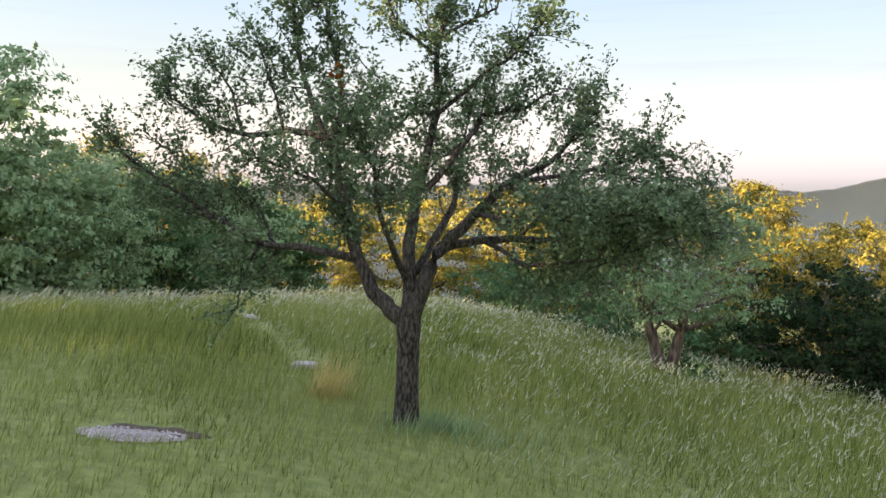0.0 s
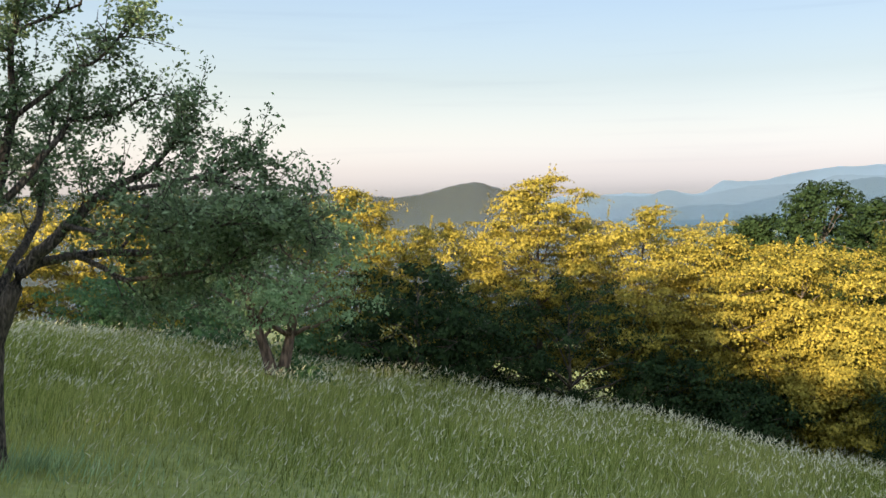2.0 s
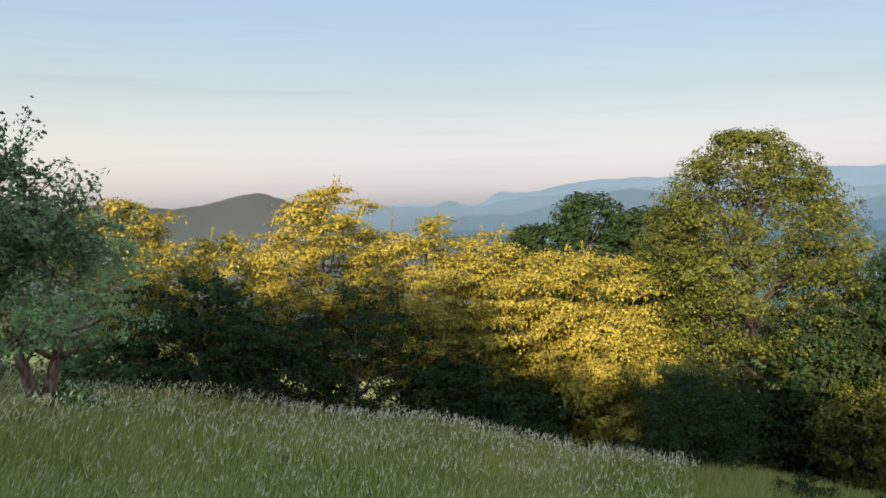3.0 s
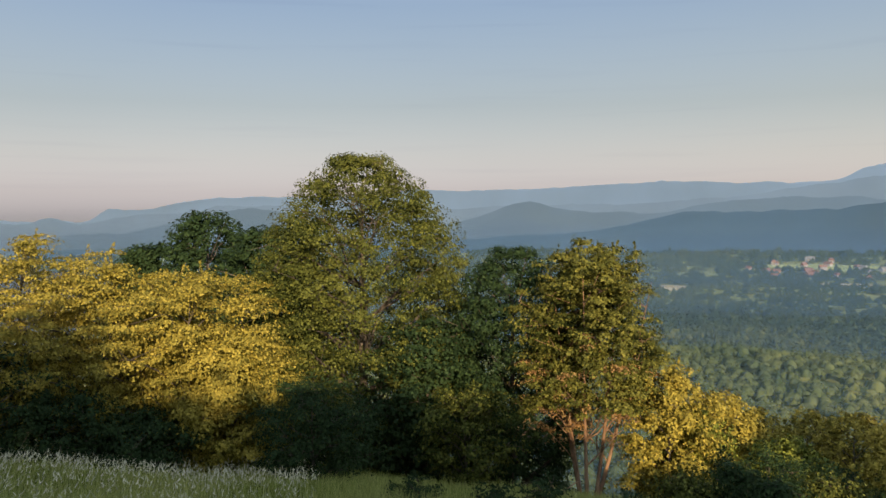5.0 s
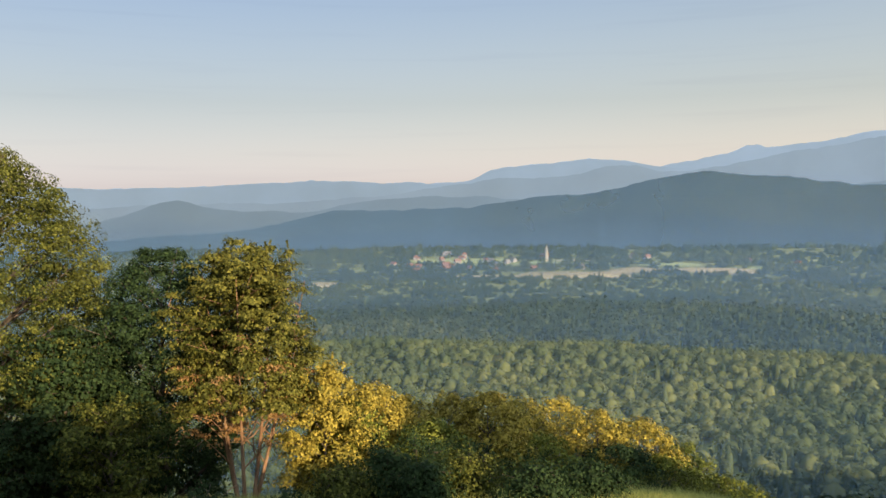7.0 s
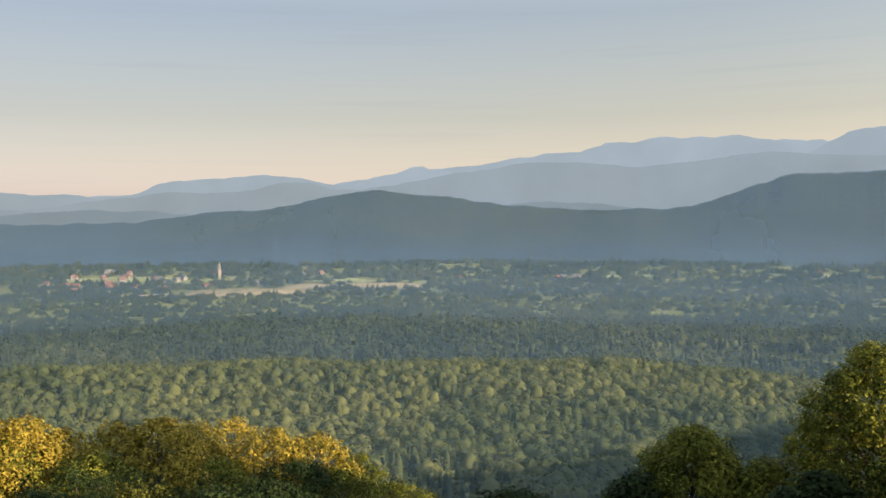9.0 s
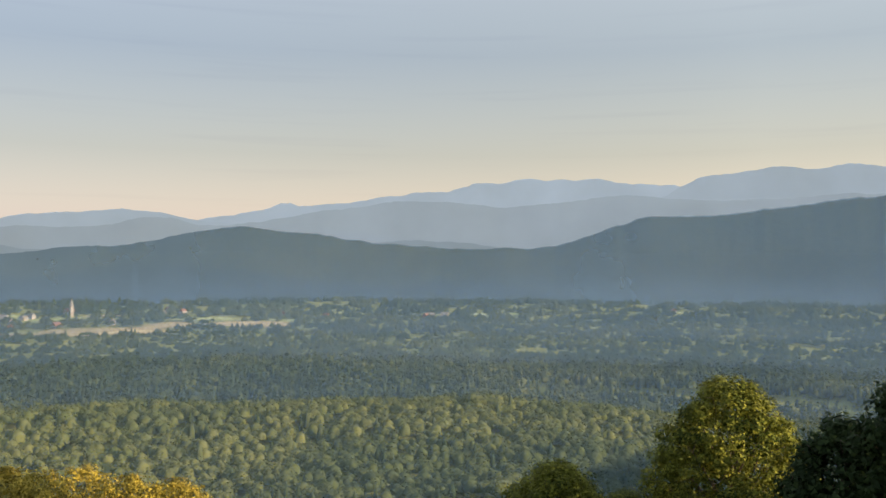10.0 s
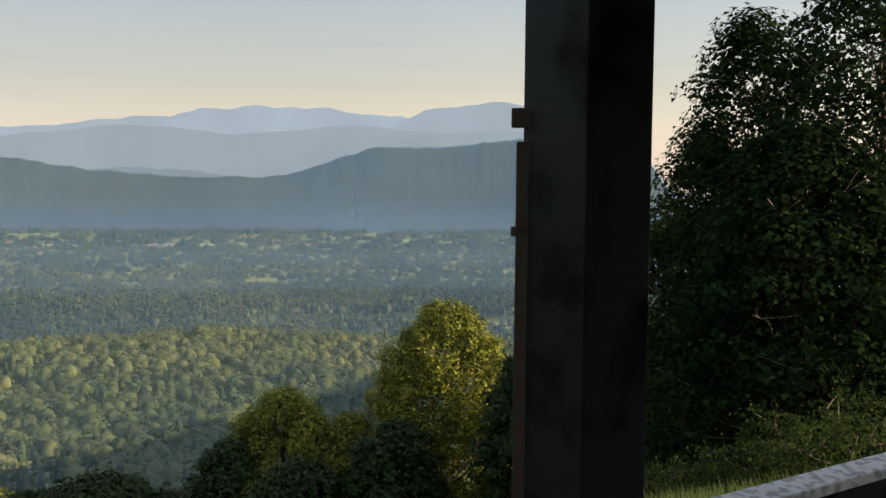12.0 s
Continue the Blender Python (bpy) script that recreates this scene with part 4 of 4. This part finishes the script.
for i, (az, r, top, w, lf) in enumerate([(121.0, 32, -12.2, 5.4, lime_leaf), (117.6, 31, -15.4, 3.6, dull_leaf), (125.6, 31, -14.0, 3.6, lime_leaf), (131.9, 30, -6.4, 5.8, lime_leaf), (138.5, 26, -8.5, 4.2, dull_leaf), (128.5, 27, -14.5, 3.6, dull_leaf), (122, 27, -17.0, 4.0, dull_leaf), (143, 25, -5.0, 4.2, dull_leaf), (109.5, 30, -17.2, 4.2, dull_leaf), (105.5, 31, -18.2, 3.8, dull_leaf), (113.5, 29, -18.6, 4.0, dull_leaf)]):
    # lime leaves give the sunlit tone, dull leaves the shaded tone
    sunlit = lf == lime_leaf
    tree_at(az, r, top, w, name="lime_tree", label="dense rounded tree with its top catching the sun" if sunlit else "dense tree with shade-dark leaves on the steep slope", leaf=lf, bark_mat=wood_bark, seed=140 + i, bottom=0.42 if sunlit else 0.4, boughs=52, sprays=12 if sunlit else 9, per=190 if sunlit else 70, leaf_size=0.075 if sunlit else 0.115, flat=0.8, spray=0.75, shoots=0, shape="beech", dense=True, group="trees on the slope")
# the leaf colour darkens these trees as if they stood in shade
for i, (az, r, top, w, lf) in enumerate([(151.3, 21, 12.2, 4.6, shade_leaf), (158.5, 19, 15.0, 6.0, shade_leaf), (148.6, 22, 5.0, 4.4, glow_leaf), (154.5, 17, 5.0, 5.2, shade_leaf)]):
    tree_at(az, r, top, w, name="tree", label="tall tree shading the slope beside the house, its own shade in the leaf colour", leaf=lf, bark_mat=wood_bark, seed=150 + i, bottom=0.04, boughs=64, sprays=11, per=110, leaf_size=0.08, spray=0.95, flat=0.7, shape="beech", shoots=1, dense=True)
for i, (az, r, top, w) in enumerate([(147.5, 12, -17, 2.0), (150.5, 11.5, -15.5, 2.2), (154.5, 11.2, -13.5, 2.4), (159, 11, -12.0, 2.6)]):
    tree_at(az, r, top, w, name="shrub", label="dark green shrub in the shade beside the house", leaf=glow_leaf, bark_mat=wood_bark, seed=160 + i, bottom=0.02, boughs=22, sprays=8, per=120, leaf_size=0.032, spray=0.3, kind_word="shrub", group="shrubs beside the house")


for i, (az, r, top, w) in enumerate([(58.6, 16.6, -17.2, 0.9), (64, 16.4, -17.6, 0.8), (67.4, 16.8, -16.9, 1.1), (73, 16.5, -17.8, 0.9)]):
    tree_at(az, r, top, w, name="shrub", label="small dark shrub in the lower meadow", leaf=dull_leaf, bark_mat=wood_bark, seed=190 + i, bottom=0.02, boughs=10, sprays=6, per=120, leaf_size=0.035, spray=0.2, kind_word="shrub", group="shrubs along the meadow")


def fallen_branch():
    """A bare pale branch leaning in the grass before the beech stems."""
    a, b = Vector(spot(66.6, 21.5)), Vector(spot(69.6, 24.4))
    t = np.linspace(0, 1, 9)[:, None]
    line = np.array(a)[None] * (1 - t) + np.array(b)[None] * t
    line[:, 2] += 0.05 + 0.7 * t[:, 0] ** 1.5 + 0.04 * np.sin(t[:, 0] * 9)
    side = line[4] + np.linspace(0, 1, 4)[:, None] * np.array([0.2, 0.5, 0.55])
    root = thing("fallen_branch", a, "bare pale branch leaning in the grass", "branch")
    for name, way, r0 in (("stem", line, 0.04), ("side_twig", side, 0.02)):
        k = len(way)
        tube = np.concatenate([way - np.array(a), r0 * (1 - 0.7 * np.linspace(0, 1, k))[:, None]], 1)
        piece(name, mesh_from(name, *tubes([tube], 7), pale_bark, True), root)


fallen_branch()


# unseen trees added behind the house, to keep the meadow in evening shade
AWAY = radians(SUN_AZ - 180)
for i, (p, s, top) in enumerate([(-6, -20, 8.8), (-10, -21, 9.6), (-14.5, -20, 9.4), (-19, -21, 10.6), (-23.5, -20, 11), (-28, -21, 8.4), (-33, -20, 6.8), (-4.8, -16, 6.4), (-2.6, -18, 6.2), (-0.5, -19, 5.4), (2.5, -19, 7.0), (5.5, -18, 5.6)]):
    x, y = s * math.sin(AWAY) + p * math.cos(AWAY), s * math.cos(AWAY) - p * math.sin(AWAY)
    z = float(ground(x, y))
    leafy_tree("tree", "tall unseen tree added behind the house to cast shade", (x, y, z), top - z, 4.6 if p > -5 else 7.0, dull_leaf, wood_bark, 170 + i, bottom=0.05, boughs=30, sprays=5, per=36, leaf_size=0.4, spray=1.5, group="wood behind the house")


# ---- meadow grass ----
def blades(rng, x, y, height, width, bend=0.35):
    n = len(x)
    a = rng.uniform(0, 2 * np.pi, n)
    lean_a = rng.normal(0.6, 0.9, n)
    side = np.stack([np.cos(a), np.sin(a), 0 * a], -1) * width[:, None]
    lean_v = np.stack([np.cos(lean_a), np.sin(lean_a), 0 * a], -1) * (height * rng.uniform(0.1, bend * 2, n))[:, None]
    base = np.stack([x, y, ground(x, y) - 0.03], -1)
    tip = base + lean_v + np.stack([0 * a, 0 * a, height], -1)
    v = np.stack([base - side, base + side, tip], 1).reshape(-1, 3)
    return v, np.arange(3 * n).reshape(n, 3), tip


PATCH = bearing(-24.7, 8.0)
PATH = [bearing(-13.5, 12.5), bearing(-17, 15), bearing(-20.5, 19), bearing(-23, 25)]


def meadow():
    rng = np.random.default_rng(21)
    n = 310000
    r = 4.5 + 21.5 * rng.uniform(0, 1, n) ** 0.72
    a = np.radians(rng.uniform(-40, 162, n))
    x, y = r * np.sin(a), r * np.cos(a)
    tall = 0.15 + 0.31 * np.clip((r - 8.8) / 4.5, 0, 1) * (0.7 + 0.3 * np.sin(x * 0.8) * np.sin(y * 0.6))
    for (x0, y0), (x1, y1) in zip(PATH[:-1], PATH[1:]):
        k = np.clip(((x - x0) * (x1 - x0) + (y - y0) * (y1 - y0)) / ((x1 - x0) ** 2 + (y1 - y0) ** 2), 0, 1)
        gap = np.hypot(x - x0 - k * (x1 - x0), y - y0 - k * (y1 - y0))
        tall = np.where(gap < 0.3, tall * 0.3, tall)
    tall = np.where(np.hypot((x - PATCH[0]) / 0.5, (y - PATCH[1] - 0.04) / 0.34) < 1, 0.0, tall)
    tall = tall * rng.uniform(0.6, 1.2, n)
    keep = tall > 0.01
    x, y, r, a, tall = x[keep], y[keep], r[keep], a[keep], tall[keep]
    n = len(x)
    v, f, tip = blades(rng, x, y, tall, 0.0038 + 0.00042 * r)
    tagged(piece("meadow_grass", mesh_from("meadow_grass", v, f, grass_leaf)), "tall uncut green meadow grass bending in the breeze", "grass", kind="stuff")
    pick = (rng.random(n) < np.where(r > 16, 0.22, 0.13)) & ((np.degrees(a) > -3) | (r > 13)) & (np.degrees(a) < 52) & (r > 8)
    c = tip[pick]
    k = len(c)
    nod = rng.normal(0.6, 0.7, k)
    bent = np.stack([np.cos(nod), np.sin(nod), rng.uniform(0.2, 1.2, k)], -1) * rng.uniform(0.05, 0.12, (k, 1))
    turn = rng.uniform(0, 6.3, k)
    wide = np.stack([np.cos(turn), np.sin(turn), 0 * turn], -1) * (0.003 + 0.0006 * r[pick])[:, None]
    c = c + (0, 0, 0.04)
    q, g = np.stack([c - wide, c + wide, c + bent], 1).reshape(-1, 3), np.arange(3 * k).reshape(k, 3)
    tagged(piece("grass_seed_heads", mesh_from("grass_seed_heads", q, g, seed_leaf)), "pale grey-brown grass seed heads above the meadow", "grass", kind="stuff")


meadow()


def straw_clump():
    rng = np.random.default_rng(9)
    cx, cy = bearing(-12.4, 10.6)
    x, y = cx + rng.normal(0, 0.13, 150), cy + rng.normal(0, 0.1, 150)
    v, f, tip = blades(rng, x, y, rng.uniform(0.38, 0.7, 150), np.full(150, 0.007))
    tagged(piece("straw_clump", mesh_from("straw_clump", v, f, straw_leaf)), "clump of dry golden straw standing in green grass", "grass", kind="stuff")


straw_clump()


def trunk_tuft():
    """Rank dark grass left standing round the apple tree's foot."""
    rng = np.random.default_rng(31)
    cx, cy = bearing(-7.1, 9.4)
    n = 520
    a, d = rng.uniform(0, 6.28, n), np.abs(rng.normal(0.3, 0.3, n))
    x, y = cx + 0.35 + 1.6 * d * np.cos(a), cy - 0.1 + 0.8 * d * np.sin(a)
    v, f, tip = blades(rng, x, y, rng.uniform(0.1, 0.3, n), np.full(n, 0.009), 0.5)
    tagged(piece("grass_tuft", mesh_from("grass_tuft", v, f, grey_leaf)), "rank dark green grass round the apple tree's foot", "grass", kind="stuff")


trunk_tuft()


def stone_block(name, label, at, size, turn, mat, seed, group=""):
    """A flat worn stone with uneven rounded edges."""
    rng = random.Random(seed)
    bm = bmesh.new()
    box(bm, size, pose(0, 0, 0, rng.uniform(-4, 4), rng.uniform(-4, 4), turn), min(size) * 0.3)
    for v in bm.verts:
        v.co += Vector((rng.gauss(0, 0.02) * size[0], rng.gauss(0, 0.02) * size[1], rng.gauss(0, 0.05) * size[2]))
    ob = part(name, bm, mat, None, "", True)
    ob.location = at
    return tagged(ob, label, "stone", group)


def gritty(name, dark, pale, scale):
    m, n, l, b = material(name, 0.95)
    g = noise_tex(n, l, scale, 8.0)
    l.new(ramp(n, l, g, [(0.35, dark), (0.65, pale)]), b.inputs["Base Color"])
    bumped(n, l, b, g, 0.7, 0.02)
    return m


gravel_mat = gritty("pale_gravel", (0.4, 0.33, 0.32), (0.66, 0.57, 0.56), 60)
earth_mat = gritty("bare_earth", (0.07, 0.045, 0.03), (0.16, 0.11, 0.08), 18)


def gravel_patch():
    cx, cy = PATCH
    cz = float(ground(cx, cy))
    rng = np.random.default_rng(4)

    def heap(name, label, rx, ry, ox, oy, high, mat):
        k, rows = 30, []
        t = np.linspace(0, 2 * np.pi, k, endpoint=False)
        lump = 1 + 0.14 * np.sin(2 * t + 1 + ox * 9) + 0.1 * np.sin(5 * t + ox * 20) + 0.05 * np.sin(11 * t)
        for s in np.linspace(0.03, 1, 8):
            x, y = cx + ox + rx * s * lump * np.cos(t), cy + oy + ry * s * lump * np.sin(t)
            rows.append(np.stack([x, y, ground(x, y) + high * (1 - s ** 2) + 0.012 - 0.05 * (s == 1) + rng.normal(0, 0.006, k)], -1))
        f = [(p * k + q, (p + 1) * k + q, (p + 1) * k + (q + 1) % k, p * k + (q + 1) % k) for p in range(7) for q in range(k)]
        return tagged(piece(name, mesh_from(name, np.concatenate(rows), f, mat, True)), label, "ground patch")

    heap("earth_patch", "bare brown earth around pale gravel in the grass", 0.5, 0.24, 0.1, 0.17, 0.012, earth_mat)
    heap("gravel_patch", "small heap of pale grey gravel on bare earth", 0.42, 0.17, 0.0, -0.08, 0.035, gravel_mat)
    n = 420
    a, d = rng.uniform(0, 6.283, n), np.sqrt(rng.uniform(0, 1, n))
    x, y = cx + 0.5 * d * np.cos(a), cy - 0.06 + 0.28 * d * np.sin(a)
    oct_v = np.array([(1, 0, 0), (0, 1, 0), (-1, 0, 0), (0, -1, 0), (0, 0, 0.7), (0, 0, -0.7)])
    oct_f = np.array([(0, 1, 4), (1, 2, 4), (2, 3, 4), (3, 0, 4), (1, 0, 5), (2, 1, 5), (3, 2, 5), (0, 3, 5)])
    flat = np.clip(1 - (np.hypot(x - cx, (y - cy + 0.1) * 2.4) / 0.42) ** 2, 0, 1) * 0.035
    v = oct_v[None] * rng.uniform(0.008, 0.022, (n, 1, 3)) + np.stack([x, y, ground(x, y) + flat + 0.022], -1)[:, None]
    f = (oct_f[None] + 6 * np.arange(n)[:, None, None]).reshape(-1, 3)
    tagged(piece("gravel_stones", mesh_from("gravel_stones", v.reshape(-1, 3), f, gravel_mat)), "loose pale stones scattered on bare earth", "gravel", kind="stuff")


gravel_patch()
for i, (az, r, w) in enumerate([(-13.9, 12.3, 0.34), (-19.0, 16.0, 0.22), (-17.4, 16.3, 0.2)]):
    x, y, z = spot(az, r)
    stone_block("flat_stone", "flat pale stone lying on the meadow path", (x, y, z + 0.05), (w, 0.22, 0.09), 20 * i, gravel_mat, i, "stones on the path")


# ---- the house's veranda ----
def painted(name, base, worn, rough, scale):
    m, n, l, b = material(name, rough)
    spots = noise_tex(n, l, scale, 6.0)
    l.new(ramp(n, l, spots, [(0.42, worn), (0.52, base)]), b.inputs["Base Color"])
    l.new(ramp(n, l, spots, [(0.42, (0.92, 0.92, 0.92)), (0.54, (rough, rough, rough))]), b.inputs["Roughness"])
    bumped(n, l, b, spots, 0.2, 0.004)
    return m


post_mat = painted("dark_painted_timber", (0.0055, 0.0085, 0.0095), (0.001, 0.001, 0.001), 0.5, 5)
post_mat.node_tree.nodes["Principled BSDF"].inputs["Specular IOR Level"].default_value = 0.18
rail_mat = painted("weathered_pale_rail", (0.66, 0.67, 0.7), (0.36, 0.36, 0.37), 0.6, 40)
# near-white plaster, to bounce light into the shaded meadow
render_mat = painted("bounce_plaster", (0.78, 0.76, 0.72), (0.66, 0.64, 0.6), 0.9, 2)
roof_mat = painted("brown_roof_boards", (0.1, 0.07, 0.05), (0.06, 0.045, 0.035), 0.85, 4)


def veranda_post():
    x, y = bearing(141, 1.45)
    root = thing("veranda_post", (x, y, -1.6), "dark painted timber post with metal fittings on the veranda", "post")
    turn = pose(0, 0, 0, 0, 0, -141)
    bm = bmesh.new()
    box(bm, (0.15, 0.15, 2.62), turn @ pose(0, 0, 1.31, 0, 0, 45), 0.004)
    part("shaft", bm, post_mat, root, "dark painted timber with black stains")
    for name, z, reach, tall in (("bracket", 1.735, 0.017, 0.032), ("guide_strip", 1.05, 0.008, 1.29), ("bolt", 1.545, 0.016, 0.017)):
        bm = bmesh.new()
        box(bm, (0.016 + reach, 0.022, tall), turn @ pose(-0.106 - reach / 2 + 0.006, 0, z), 0.002)
        part(name, bm, iron_mat, root, "rusty iron " + name.replace("_", " "))
    return root


iron_mat = painted("rusty_iron", (0.022, 0.017, 0.015), (0.05, 0.025, 0.018), 0.6, 40)
veranda_post()


def veranda_rail():
    a, b = Vector((0.813, -1.22, -0.55)), Vector((0.65, -2.2, -0.55))
    mid, d = (a + b) / 2, b - a
    root = thing("veranda_rail", mid, "timber veranda rail with peeling pale paint on top", "rail")
    turn = pose(0, 0, 0, 0, 0, math.degrees(math.atan2(d.y, d.x)))
    bm = bmesh.new()
    box(bm, (d.length, 0.07, 0.022), turn @ pose(0, 0.02, -0.011), 0.004)
    part("top_board", bm, rail_mat, root, "peeling pale painted board")
    bm = bmesh.new()
    box(bm, (d.length, 0.06, 0.14), turn @ pose(0, 0.018, -0.093), 0.004)
    part("beam", bm, post_mat, root)


veranda_rail()


# unseen and added: walls and roofs that hold light off the post
def house():
    root = thing("house", (0, 0, 0), "plain plastered house, unseen, added behind the veranda", "house")
    bm = bmesh.new()
    box(bm, (10, 9, 3.8), pose(-4.25, -6.7, -0.7))
    part("wall", bm, render_mat, root)
    bm = bmesh.new()
    box(bm, (10.4, 9.4, 0.25), pose(-4.25, -6.7, 1.33))
    part("roof", bm, roof_mat, root)
    bm = bmesh.new()
    box(bm, (4.2, 2.74, 0.16), pose(-1.0, -0.82, -1.68))
    part("veranda_floor", bm, roof_mat, root, "brown veranda boards")
    bm = bmesh.new()
    box(bm, (4.2, 2.74, 0.12), pose(-1.0, -0.82, 1.08))
    part("veranda_roof", bm, roof_mat, root, "brown boarded roof, unseen, added over the veranda")


house()


# ---- the village in the valley ----
def building(root, size, m, wall_mat, tile_mat, steep=0.6):
    w, d, h = size
    bm = bmesh.new()
    box(bm, (w, d, h), m @ pose(0, 0, h / 2))
    part("wall", bm, wall_mat, root)
    bm = bmesh.new()
    e = 0.5
    pts = [(-w / 2 - e, -d / 2 - e, h), (w / 2 + e, -d / 2 - e, h), (w / 2 + e, d / 2 + e, h), (-w / 2 - e, d / 2 + e, h), (-w / 2 - e, 0, h + d * steep), (w / 2 + e, 0, h + d * steep)]
    vs = [bm.verts.new(m @ Vector(p)) for p in pts]
    for f in ((0, 1, 5, 4), (2, 3, 4, 5), (1, 2, 5), (3, 0, 4), (3, 2, 1, 0)):
        bm.faces.new([vs[i] for i in f])
    part("roof", bm, tile_mat, root)


white_wall = painted("whitewashed_wall", (0.34, 0.32, 0.3), (0.27, 0.25, 0.23), 0.9, 0.3)
red_tile = painted("red_roof_tiles", (0.26, 0.13, 0.09), (0.18, 0.1, 0.08), 0.85, 0.6)
grey_tile = painted("grey_roof_tiles", (0.25, 0.24, 0.24), (0.16, 0.16, 0.16), 0.8, 0.6)
field_mat = painted("mown_hay_field", (0.5, 0.41, 0.22), (0.38, 0.33, 0.16), 0.95, 0.02)
pasture_mat = painted("pale_pasture", (0.4, 0.45, 0.18), (0.3, 0.36, 0.13), 0.95, 0.02)


def village():
    rng = random.Random(5)
    for i in range(36):
        az = rng.gauss(84.5, 2.4) if i < 22 else rng.uniform(78, 130)
        r = rng.uniform(1440, 1680)
        x, y, z = spot(az, r)
        root = thing("village_house", (x, y, z), "small whitewashed village house with a pitched roof", "house", "village houses")
        building(root, (rng.uniform(8, 14), rng.uniform(7, 9), rng.uniform(4, 6.5)), pose(0, 0, 0, 0, 0, rng.uniform(0, 180)), white_wall, rng.choice((red_tile, red_tile, grey_tile)))
    x, y, z = spot(90.2, 1600)
    root = thing("village_church", (x, y, z), "white village church with a slender tower", "church")
    building(root, (18, 9, 9), pose(0, 0, 0, 0, 0, 30), white_wall, red_tile, 0.7)
    bm = bmesh.new()
    box(bm, (5, 5, 20), pose(-8, -4, 10, 0, 0, 30))
    part("tower", bm, white_wall, root)
    bm = bmesh.new()
    bmesh.ops.create_cone(bm, segments=8, radius1=3.6, radius2=0.1, depth=11, matrix=pose(-8, -4, 25.5))
    part("spire", bm, grey_tile, root)


village()


def valley_fields():
    for i, (az, r, wa, wr) in enumerate(FIELDS):
        k = 40
        t = np.linspace(0, 2 * np.pi, k, endpoint=False)
        lump = 1 + 0.12 * np.sin(3 * t + i) + 0.08 * np.sin(5 * t + 2 * i)
        rows = []
        for s in np.linspace(0.02, 0.97, 9):
            a, rr = az + wa * s * lump * np.cos(t), r + wr * s * lump * np.sin(t)
            x, y = rr * np.sin(np.radians(a)), rr * np.cos(np.radians(a))
            rows.append(np.stack([x, y, ground(x, y) + 1.2], -1))
        v = np.concatenate(rows)
        f = [(p * k + q, p * k + (q + 1) % k, (p + 1) * k + (q + 1) % k, (p + 1) * k + q) for p in range(8) for q in range(k)]
        tan = i in (2, 3, 5, 7, 8, 10, 11)
        tagged(piece("field", mesh_from("field", v, f, field_mat if tan else pasture_mat, True)), "mown tan hay field near the village" if tan else "pale green pasture near the village", "field", kind="structure")


valley_fields()
